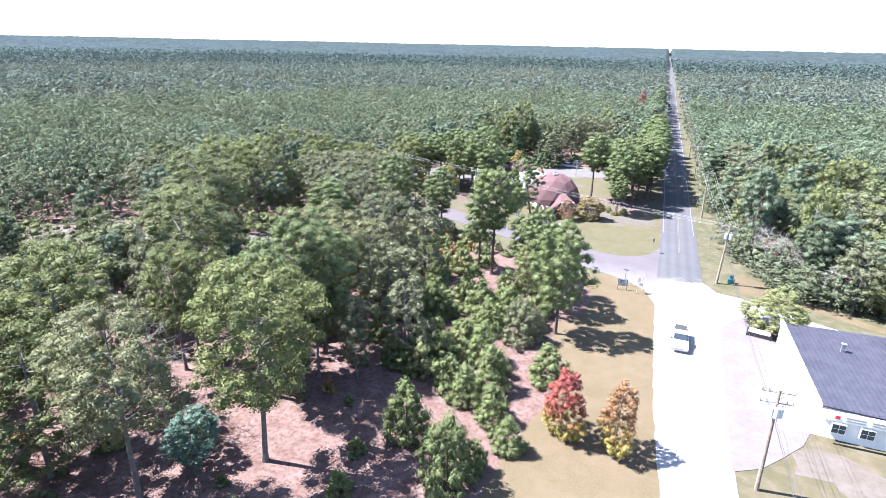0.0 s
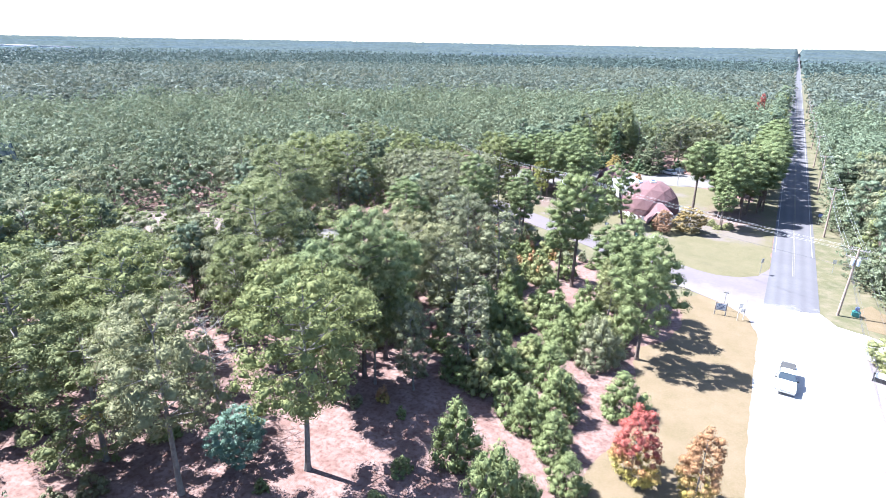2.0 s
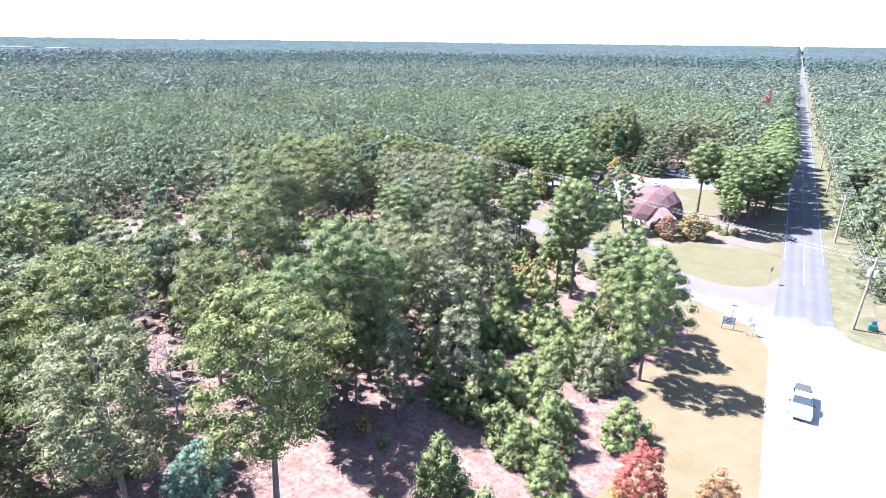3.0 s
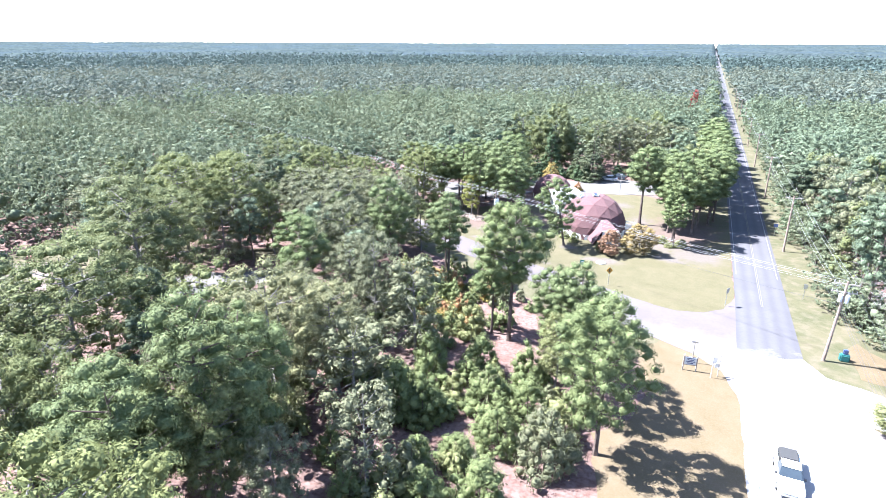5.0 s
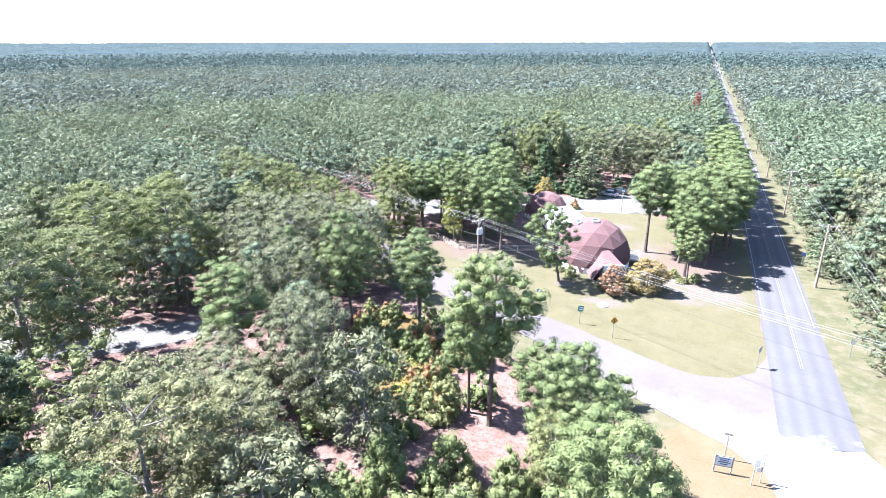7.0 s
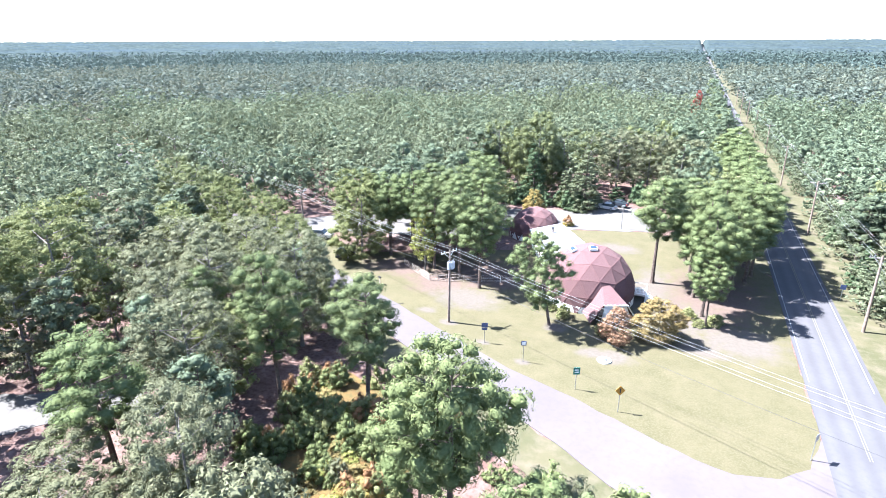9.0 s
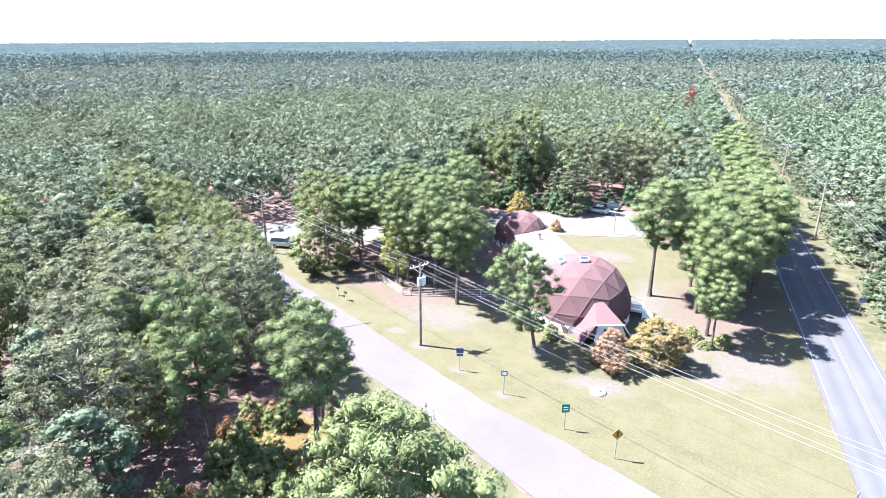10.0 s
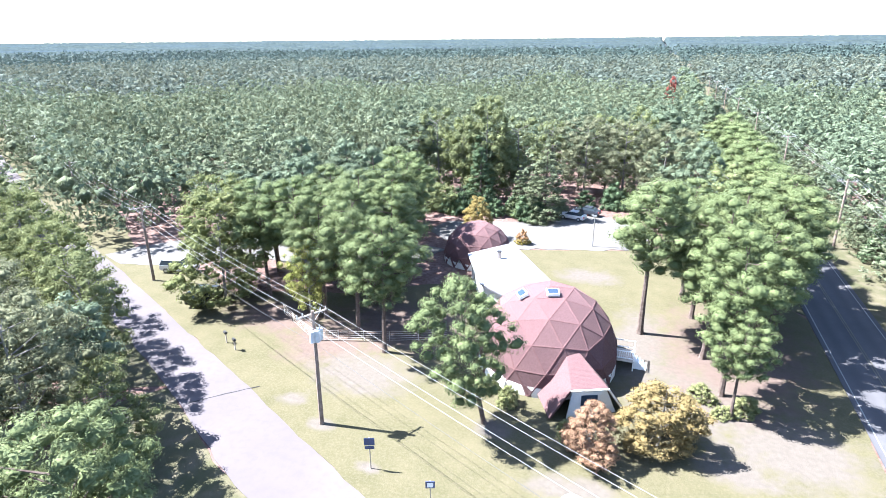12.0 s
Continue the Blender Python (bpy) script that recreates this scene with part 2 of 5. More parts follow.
def rod(bm, a, b, r0, r1=None, sides=8):
    a, b = Vector(a), Vector(b)
    d = b - a
    m = Matrix.Translation((a + b) / 2) @ d.to_track_quat("Z", "Y").to_matrix().to_4x4()
    bmesh.ops.create_cone(bm, cap_ends=True, segments=sides, radius1=r0, radius2=r0 if r1 is None else r1, depth=d.length, matrix=m)
    return bm


def sheet(name, pts, z, material, thick=0.25, label="", ragged=0.0, step=1.5, kind="structure", category="", seed=1):
    """A flat piece of ground or paving with an edge that may be uneven."""
    rng = random.Random(seed)
    line = []
    for i, (x, y) in enumerate(pts):
        x2, y2 = pts[(i + 1) % len(pts)]
        n = max(1, int(math.hypot(x2 - x, y2 - y) / step)) if ragged else 1
        for k in range(n):
            f = k / n
            w = noise.noise(Vector((x + (x2 - x) * f, y + (y2 - y) * f, seed)) * 0.45) + rng.uniform(-0.5, 0.5)
            line.append((x + (x2 - x) * f + ragged * w, y + (y2 - y) * f + ragged * w * rng.choice((-1, 1))))
    bm = bmesh.new()
    face = bm.faces.new([bm.verts.new((x, y, z)) for x, y in line])
    if face.normal.z < 0:
        face.normal_flip()
    bm.normal_update()
    if bm.faces[:][0].normal.z < 0:
        bmesh.ops.reverse_faces(bm, faces=bm.faces[:])
    out = bmesh.ops.extrude_face_region(bm, geom=bm.faces[:])
    bmesh.ops.translate(bm, verts=[v for v in out["geom"] if isinstance(v, bmesh.types.BMVert)], vec=(0, 0, -thick))
    bmesh.ops.triangulate(bm, faces=bm.faces[:])
    bmesh.ops.recalc_face_normals(bm, faces=bm.faces[:])
    return tagged(part(name, bm, material), label, category or name.replace("_", " "), kind=kind)


def from_arrays(name, verts, faces, tint=None):
    """A mesh from numpy arrays: verts (n, 3), faces (m, 3 or 4)."""
    me = bpy.data.meshes.new(name)
    n, k = faces.shape
    me.vertices.add(len(verts))
    me.vertices.foreach_set("co", np.ascontiguousarray(verts, dtype=np.float32).ravel())
    me.loops.add(n * k)
    me.loops.foreach_set("vertex_index", np.ascontiguousarray(faces, dtype=np.int32).ravel())
    me.polygons.add(n)
    me.polygons.foreach_set("loop_start", np.arange(0, n * k, k, dtype=np.int32))
    if tint is not None:
        at = me.attributes.new("tint", "FLOAT", "FACE")
        at.data.foreach_set("value", np.ascontiguousarray(tint, dtype=np.float32))
    me.polygons.foreach_set("use_smooth", np.ones(n, dtype=bool))
    me.update(calc_edges=True)
    return me


# ---- trees ----
UP = np.array([0.0, 0.0, 1.0])


def unit(v):
    return v / (np.linalg.norm(v, axis=-1, keepdims=True) + 1e-9)


def solid():
    """A unit body of 20 triangles for the heart of a leaf clump."""
    bm = bmesh.new()
    bmesh.ops.create_icosphere(bm, subdivisions=1, radius=1)
    bm.verts.index_update()
    v = np.array([w.co[:] for w in bm.verts])
    f = np.array([[w.index for w in q.verts] for q in bm.faces])
    bm.free()
    return v, f


SOLID = {20: solid()}
SOLID[15] = (SOLID[20][0], np.array([f for f in SOLID[20][1] if SOLID[20][0][f, 2].mean() > -0.7]))


def joined(pieces):
    """One pair of arrays from many (verts, triangles)."""
    vs, fs, n = [], [], 0
    for v, f in pieces:
        vs.append(v)
        fs.append(f + n)
        n += len(v)
    return np.concatenate(vs), np.concatenate(fs)


def leaf_cards(rng, at, out, size, narrow, loose):
    """Small pointed leaf sprays at the points `at`, that lie on the skin whose outward direction is `out`."""
    n = len(at)
    nor = unit(out + rng.normal(size=(n, 3)) * loose)
    tan = unit(np.cross(nor, rng.normal(size=(n, 3))))
    bit = np.cross(nor, tan)
    s = size * rng.uniform(0.55, 1.45, (n, 1))
    tri = np.stack([at + tan * s, at - tan * s * 0.5 + bit * s * narrow, at - tan * s * 0.5 - bit * s * narrow], 1)
    return tri.reshape(-1, 3), np.arange(n * 3).reshape(-1, 3)


def clumps(rng, centres, radii, look_of, flat, middle):
    """Leaf clumps that stay apart from one another: a lumpy heart each, with leaf sprays over its upper and outer skin."""
    count, size, core, heart, loose, narrow = look_of
    if core == 6:
        return tufts(rng, centres, radii, count, size, flat, middle, loose, narrow)
    v0, f0 = SOLID[core]
    pieces = []
    for c, r in zip(centres, radii):
        lump = 1 + rng.uniform(-0.45, 0.35, (len(v0), 1))
        a = rng.uniform(0, 6.28)
        turn = np.array([[math.cos(a), -math.sin(a), 0], [math.sin(a), math.cos(a), 0], [0, 0, 1]])
        pieces.append(((v0 * lump) @ turn.T * r * heart * np.array([1, 1, flat]) + c, f0))
    if count:
        per = np.maximum(1, np.round(count * radii**2 / (radii**2).sum()).astype(int))
        c = np.repeat(centres, per, 0)
        r = np.repeat(radii, per)[:, None]
        d = unit(rng.normal(size=(len(c), 3)) + UP * 0.45 + 0.35 * unit(c - middle))
        at = c + d * r * rng.uniform(0.78, 1.14, (len(c), 1)) * np.array([1, 1, flat])
        pieces.append(leaf_cards(rng, at, unit(d * np.array([1, 1, 1.25])), size, narrow, loose))
    return joined(pieces)


def tufts(rng, centres, radii, count, size, flat, middle, loose, narrow):
    """A far crown: leaf sprays over many small clumps, round one plain heart."""
    v0, f0 = SOLID[15]
    span = np.abs(centres - middle).max(0) + radii.mean()
    pick = np.arange(count) % len(centres)
    c, r = centres[pick], radii[pick][:, None]
    d = unit(rng.normal(size=(count, 3)) * 0.8 + UP * 0.2 + unit(c - middle))
    at = c + d * r * rng.uniform(0.7, 1.1, (count, 1)) * np.array([1, 1, flat])
    return joined([(v0 * rng.uniform(0.16, 0.3, (len(v0), 1)) * span * np.array([1.2, 1.2, 0.7]) + middle, f0), leaf_cards(rng, at, d, size, narrow, loose)])


def spaced(rng, count, draw, tall=1.0):
    """Points out of draw(n) that keep their distance from one another."""
    pts = draw(1)
    for i in range(count - 1):
        some = draw(9)
        d = (((some[:, None] - pts[None]) * np.array([1, 1, tall])) ** 2).sum(-1).min(1)
        pts = np.concatenate([pts, some[d.argmax()][None]])
    return pts


def crown(rng, h, r, outline, low, puffs, puff, look_of, flat, tall=1.0, inner=0.25, uneven=0.22):
    """Clumps spread through a body of revolution with an uneven outline. outline: half-width by height, both from 0 to 1."""
    ph = rng.uniform(0, 6.28, 4)
    lean = rng.normal(0, 0.06 * r, 2)

    def draw(n):
        f = rng.uniform(0, 1, n * 4)
        keep = rng.uniform(0, 1, n * 4) < outline(f) + 0.08
        f = np.concatenate([f[keep], rng.uniform(0.3, 0.9, n)])[:n]
        a = rng.uniform(0, 6.28, n)
        wide = outline(f) * (1 + uneven * np.sin(2 * a + ph[0] + 3 * f) + 0.6 * uneven * np.sin(3 * a + ph[1] - 5 * f) + 0.5 * uneven * np.sin(9 * f + ph[2] + a))
        q = r * wide * np.sqrt(rng.uniform(inner, 1, n)) * (1 - 0.75 * puff)
        return np.stack([np.cos(a) * q + lean[0] * f, np.sin(a) * q + lean[1] * f, h * (low + (1 - low) * f) - 0.5 * puff * r], 1)

    c = spaced(rng, puffs, draw, tall)
    rad = r * puff * rng.uniform(0.75, 1.3, len(c))
    c[:, 2] = np.clip(c[:, 2], rad * 0.7, h - rad * flat * 0.9)
    return c, clumps(rng, c, rad, look_of, flat, np.array([0, 0, h * (low + (1 - low) * 0.4)]))


def pine_outline(f):
    return np.clip(0.55 + 1.1 * f - 0.25 * f**2, 0, 1) * np.sqrt(np.clip(1.04 - f**2.6, 0, 1))


def umbrella_outline(f):
    return np.clip(0.38 + 1.5 * f, 0, 1) * np.sqrt(np.clip(1.03 - f**3, 0, 1))


def oak_outline(f):
    return np.sqrt(np.clip(1.0 - ((f - 0.48) / 0.56) ** 2, 0.0, 1))


def maple_outline(f):
    return oak_outline(f) * (1.12 - 0.45 * f)


def bush_outline(f):
    return np.clip(1.05 - f**1.5, 0, 1) * np.clip(0.75 + 2 * f, 0, 1)


def cone_outline(f):
    return 1.02 - f


def wood(rng, h, centres, thick, limbs, fork=0.45, top=0.9, sides=7):
    """A tapered, slightly bent trunk with limbs that reach into the crown."""
    bm = bmesh.new()
    bend = rng.normal(0, 0.012 * h, 2)

    def spot(z):
        f = z / h
        return (bend[0] * math.sin(f * 2.6), bend[1] * math.sin(f * 2.1), z)

    zs = [0.0, 0.04 * h, 0.25 * h, 0.5 * h, top * h]
    rs = [thick * 1.35, thick, thick * 0.82, thick * 0.6, thick * 0.12]
    for z0, z1, r0, r1 in zip(zs, zs[1:], rs, rs[1:]):
        rod(bm, spot(z0), spot(z1 + 0.02), r0, r1, sides)
    pick = rng.permutation(len(centres))[:limbs]
    for i in pick:
        x, y, z = centres[i]
        base = spot(max(fork * h * 0.8, min(z - 0.25 * math.hypot(x, y) - 0.3, top * h * 0.93)))
        rod(bm, base, (x, y, z), thick * 0.28, thick * 0.06, 5)
    return bm


SIZE = dict(high_oak=(17.0, 5.0), pine=(15.0, 3.8), umbrella=(16.0, 4.4), oak=(16.0, 5.2), bush=(4.0, 2.2), cone=(12.0, 2.6), maple=(7.2, 2.5), full_pine=(13.0, 4.0))
LEAF = dict(high_oak="oak", pine="pine", umbrella="pine", oak="oak", bush="young", cone="dark_leaf", maple="rust_leaf", full_pine="pine")
THICK = dict(high_oak=0.25, pine=0.24, umbrella=0.28, oak=0.26, bush=0.06, cone=0.18, maple=0.09, full_pine=0.22)
BOUGHS = dict(high_oak=24, pine=24, umbrella=26, oak=22, bush=4, cone=3, maple=12, full_pine=14)
# by kind: outline, lowest bough, upright closeness, flatness of a clump, depth of the leafy skin
FORM = dict(pine=(pine_outline, 0.43, 1.35, 0.62, 0.12), umbrella=(umbrella_outline, 0.48, 1.35, 0.68, 0.2), oak=(oak_outline, 0.2, 1.0, 0.75, 0.3), high_oak=(oak_outline, 0.4, 1.0, 0.72, 0.3), bush=(bush_outline, 0.03, 1.0, 0.95, 0.35),
            cone=(cone_outline, 0.05, 0.9, 0.75, 0.4), maple=(maple_outline, 0.1, 1.0, 0.8, 0.4), full_pine=(pine_outline, 0.27, 1.3, 0.66, 0.25))
# by kind and distance, nearest first: clumps, their size, leaf sprays, their size, faces of a heart, its size, scatter, slimness
DETAIL = dict(
    pine=((84, 0.2, 16000, 0.125, 20, 0.68, 0.26, 0.3), (46, 0.25, 2600, 0.25, 20, 0.7, 0.28, 0.36), (34, 0.23, 430, 0.52, 6, 0.0, 0.3, 0.45), (12, 0.34, 120, 0.84, 6, 0.0, 0.3, 0.55), (4, 0.5, 18, 1.7, 6, 0.0, 0.35, 0.6)),
    umbrella=((96, 0.2, 14500, 0.145, 20, 0.68, 0.26, 0.3),),
    oak=((110, 0.16, 15000, 0.135, 20, 0.56, 0.42, 0.45), (50, 0.21, 2600, 0.26, 20, 0.62, 0.42, 0.45), (34, 0.21, 430, 0.54, 6, 0.0, 0.36, 0.48), (12, 0.32, 120, 0.86, 6, 0.0, 0.32, 0.58), (4, 0.48, 18, 1.7, 6, 0.0, 0.35, 0.6)),
    high_oak=((100, 0.17, 15000, 0.135, 20, 0.56, 0.42, 0.45),),
    bush=((50, 0.22, 4200, 0.115, 20, 0.66, 0.35, 0.28), (22, 0.3, 900, 0.18, 20, 0.68, 0.35, 0.34)),
    cone=((110, 0.18, 6500, 0.16, 20, 0.62, 0.4, 0.33), (60, 0.25, 2000, 0.25, 20, 0.65, 0.45, 0.4)),
    maple=((130, 0.16, 11000, 0.09, 20, 0.66, 0.45, 0.45), (36, 0.28, 1900, 0.16, 20, 0.5, 0.5, 0.55)),
    full_pine=((100, 0.18, 14500, 0.13, 20, 0.68, 0.26, 0.3),))
CROWNS, TRUNKS = {}, {}


def crown_arrays(kind, variant, level):
    rng = np.random.default_rng(variant * 17 + 1000 * sorted(SIZE).index(kind))
    h, r = SIZE[kind]
    outline, low, tall, flat, inner = FORM[kind]
    if kind == "pine":
        low += 0.05 * (variant % 4) - 0.08 if level < 2 else -0.25
    elif kind == "oak":
        low += 0.05 * (variant % 3) - 0.05 if level < 2 else -0.1
    puffs, puff, *look_of = DETAIL[kind][level]
    c, vf = crown(rng, h, r, outline, low, puffs, puff, look_of, flat, tall, inner if level < 2 else 0.65)
    return rng, c, vf


def tree_meshes(kind, variant, fine):
    key = (kind, variant, fine)
    if key not in CROWNS:
        rng, c, vf = crown_arrays(kind, variant, 0 if fine else 1)
        CROWNS[key] = from_arrays(kind + "_crown", *vf)
        bm = wood(rng, SIZE[kind][0], c, THICK[kind], BOUGHS[kind])
        me = bpy.data.meshes.new(kind + "_trunk")
        bm.to_mesh(me)
        bm.free()
        TRUNKS[key] = me
    return CROWNS[key], TRUNKS[key]


def inside(x, y, poly):
    hit = False
    for (x0, y0), (x1, y1) in zip(poly, poly[1:] + poly[:1]):
        if (y0 > y) != (y1 > y) and x < x0 + (x1 - x0) * (y - y0) / (y1 - y0):
            hit = not hit
    return hit


PLANTED = []
TREE_RNG = random.Random(5)


def plant(kind, x, y, h, r, leaf="", name="", label="", group="", fine=True, bark="", lean=None):
    """One tree or bush: an Empty at its foot that carries trunk and crown."""
    h0, r0 = SIZE[kind]
    variant = TREE_RNG.randrange(5 if fine else 4)
    crown, trunk = tree_meshes(kind, variant, fine)
    ob = new(name or {"pine": "pine_tree", "umbrella": "pine_tree", "oak": "oak_tree", "high_oak": "oak_tree", "bush": "young_pine", "cone": "cedar_tree", "maple": "maple_tree", "full_pine": "pine_tree"}[kind])
    turn = pose(0, 0, 0, TREE_RNG.uniform(-2, 2), TREE_RNG.uniform(-2, 2), TREE_RNG.uniform(0, 360))
    if lean:
        turn = pose(0, 0, 0, lean[0], lean[1], 0) @ turn
    ob.matrix_world = pose(x, y, 0) @ turn @ Matrix.Diagonal((r / r0, r / r0, h / h0, 1))
    for pname, me, mat in (("trunk", trunk, M[bark or ("grey_bark" if kind in ("oak", "high_oak", "maple") else "bark")]), ("crown", crown, M[leaf or ("mid_pine" if kind == "pine" and not fine else LEAF[kind])])):
        o = new(pname, me)
        if not me.materials:
            me.materials.append(mat)
        o.parent = ob
        o.material_slots[0].link = "OBJECT"
        o.material_slots[0].material = mat
    label = label or {"umbrella": "tall pine with a bare trunk and a spreading top", "pine": "tall pine tree with a bare dark trunk and tufted green crown", "oak": "broad green oak tree with a rounded leafy crown", "high_oak": "tall green oak with a bare grey trunk below its crown",
                      "bush": "young bushy green pine growing on the wood's floor", "cone": "dark green conical cedar tree at the wood's edge", "maple": "young maple in autumn colours", "full_pine": "pine with a dense low crown beside the dome house"}[kind]
    tagged(ob, label, "bush" if kind == "bush" else "tree", group or ("young pines" if kind == "bush" else "trees of the wood"))
    PLANTED.append((x, y, r))
    return ob


def bare_tree(x, y, h, r, seed):
    """A dead tree: trunk, limbs and fine grey twigs, no leaves."""
    rng = np.random.default_rng(seed)
    ob = empty("dead_tree", x, y, 0, seed * 40)
    d = unit(rng.normal(size=(26, 3)) + UP * 0.5)
    c = np.array([0, 0, h * 0.62]) + d * np.array([r, r, h * 0.34])
    c[:, 2] = np.clip(c[:, 2], h * 0.3, h * 0.97)
    part("trunk", wood(rng, h, c, 0.15, 26, 0.3), M["dead_bark"], ob)
    bm = bmesh.new()
    for p in c:
        for k in range(6):
            a = np.array([0, 0, p[2]]) * 0.35 + p * 0.65 if k < 3 else p * 0.85 + np.array([0, 0, p[2]]) * 0.15
            b = a + unit(rng.normal(size=3) + UP * 0.5) * rng.uniform(0.6, 1.5)
            rod(bm, a, b, 0.022, 0.008, 3)
    tagged(part("brushwood", bm, M["dead_bark"], ob), kind="stuff")
    return tagged(ob, "bare grey dead tree with thin branches at the wood's edge", "tree", "dead trees")


def thicket(name, spots, sets, material, label):
    """Many far trees joined into one object. spots: x, y, h, r, set; sets: crowns of height 1 and radius 1."""
    pieces, tint = [], []
    rng = np.random.default_rng(11)
    for x, y, h, r, k in spots:
        v, f = sets[k]
        a = rng.uniform(0, 6.28)
        c, s = math.cos(a) * r, math.sin(a) * r
        pieces.append((np.stack([v[:, 0] * c - v[:, 1] * s + x, v[:, 0] * s + v[:, 1] * c + y, v[:, 2] * h], 1), f))
        tint.append(np.full(len(f), min(0.99, max(0.0, 0.9 * rng.random() + 0.05 + 0.5 * noise.noise(Vector((x * 0.017, y * 0.017, 5.0)))))))
    v, f = joined(pieces)
    me = from_arrays(name, v, f, np.concatenate(tint))
    me.materials.append(material)
    return tagged(new(name, me), label, "woodland", kind="stuff")


def unit_crowns(kind, variants, level):
    h, r = SIZE[kind]
    out = []
    for i in range(variants):
        v, f = crown_arrays(kind, 40 + i, level)[2]
        out.append((v / np.array([r, r, h]), f))
    return out


# ---- ground and roads ----
M["gold_ground"] = surface("golden_grass", (0.088, 0.054, 0.022), (0.115, 0.080, 0.030), 0.9, (0.050, 0.048, 0.024), 1.8, 0.8, 0.95, 0.15, 8.0)
M["rubber_seal"] = surface("crack_seal", (0.020, 0.020, 0.021), (0.035, 0.034, 0.034), 2.0, rough=0.8)
M["dead_bark"] = surface("dead_wood", (0.17, 0.155, 0.145), (0.25, 0.235, 0.225), 3.0, rough=0.95, own=True)
bm = bmesh.new()
rings = [0, 60, 140, 300, 700, 1500, 3000, 6000]
grid = [[bm.verts.new((0, 60, 0))]] + [[bm.verts.new((q * math.cos(a * math.pi / 24), 60 + q * math.sin(a * math.pi / 24), 0)) for a in range(48)] for q in rings[1:]]
for a in range(48):
    bm.faces.new((grid[0][0], grid[1][a], grid[1][(a + 1) % 48]))
    for i in range(1, len(rings) - 1):
        bm.faces.new((grid[i][a], grid[i + 1][a], grid[i + 1][(a + 1) % 48], grid[i][(a + 1) % 48]))
bmesh.ops.recalc_face_normals(bm, faces=bm.faces[:])
tagged(part("ground", bm, M["litter"]), "reddish-brown leaf litter on the flat floor of the wood", "ground", kind="structure")

# the side road's lawn-side edge and wood-side edge, from the far left to the junction
LAWN_EDGE = [(-260, 231), (-141, 167.5), (-106, 149.5), (-77.8, 136.2), (-55.8, 125.2), (-44.7, 119.8), (-36.8, 115.6), (-25.6, 110), (-18, 107.3), (-7.7, 102.9), (-3.3, 101.6), (0.2, 102.6), (2.6, 105.0), (4.2, 109.5)]
WOOD_EDGE = [(4.2, 76.0), (3.7, 83.0), (2.2, 87.4), (-0.7, 90.0), (-4.1, 91.8), (-11.7, 95.6), (-18.2, 99.8), (-31.7, 107.0), (-39.8, 110.6), (-51.9, 117.6), (-68.2, 125.9), (-80, 131.5), (-106, 143), (-141, 160.5), (-260, 224)]
SAND, NEEDLES = (0.096, 0.083, 0.071), (0.096, 0.071, 0.060)
WORN = [(-36.1, 117.5, 1.3, 0.8, SAND), (-30.1, 114.4, 1.0, 0.6, SAND), (-24.5, 111.9, 1.0, 0.6, SAND), (-42, 129, 5.5, 4.5, NEEDLES), (-36.5, 125.2, 5.5, 3.6, SAND), (-50, 132.5, 7, 4, NEEDLES), (-36, 135, 9, 6, NEEDLES), (-12.5, 138, 3.2, 10, SAND), (-7.5, 131, 5, 6, SAND), (-1.5, 126, 5.5, 4.5, SAND), (-5.5, 122.5, 3, 1.8, SAND), (-4, 140, 7, 11, NEEDLES), (-19.4, 154.5, 4, 2.6, SAND), (-40.3, 119.7, 1.4, 0.9, SAND), (-22.9, 121.5, 1.6, 1.4, SAND), (-16, 117, 3.5, 1.6, SAND)]
M["lawn"] = lawn("mown_dry_lawn", (0.059, 0.056, 0.029), (0.084, 0.074, 0.044), (0.112, 0.096, 0.070), WORN)
sheet("lawn", LAWN_EDGE + [(4.3, 150), (3.2, 152), (-2, 158), (-14, 166), (-31, 161), (-34, 148), (-47, 140), (-60, 136), (-72, 141), (-80, 141), (-106, 160), (-141, 178), (-260, 241)], 0.03, M["lawn"], ragged=0.25, label="mown lawn of dry yellow-green grass round the dome house", category="lawn")
sheet("grass_verge", [(6.5, -60), (6.5, 85), (2.6, 89.6), (-0.5, 91.3), (-4.4, 92.9), (-7, 88), (-5, 80), (-6, 74), (-9, 70), (-7, 62), (-5.5, 57), (-6.5, 50), (-8.5, 42), (-9, 34), (-12, 20), (-12, -60)], 0.03, M["tan_grass"], ragged=0.5, label="dry tan grass verge beside the road", category="lawn")
sheet("roadside_lawn", [(10.0, 94), (12.5, 89), (17, 87.5), (22, 85), (33.5, 79), (59, 64.5), (70, 72), (40, 88), (28, 97), (24, 112), (22, 137), (21, 160), (20, 240), (20, 1300), (10.0, 1300)], 0.03, M["verge"], ragged=0.3, label="grass strip between the road and the wood", category="lawn")
sheet("roadside_strip", [(5.3, 150), (5.3, 1300), (-3.5, 1300), (-3.5, 300), (-3.0, 200), (-1, 156)], 0.028, M["verge"], ragged=0.3, label="narrow grass strip along the road", category="lawn")
sheet("gravel_drive", [(-33, 160.5), (-18.5, 164.8), (-12, 167), (-10.5, 172), (-13, 178), (-24, 184), (-27, 176.5), (-36, 173.5), (-44, 171), (-46, 166), (-39, 160)], 0.05, M["gravel"], ragged=0.5, label="pale gravel drive and car park behind the domes", category="gravel drive")
sheet("gravel_drive", [(-81, 138.5), (-74, 140), (-66, 146), (-52, 147), (-43, 150), (-40, 158), (-52, 160), (-70, 158), (-84, 145), (-86, 140.5)], 0.05, M["gravel"], ragged=0.5, label="pale gravel drive between the pines", category="gravel drive")
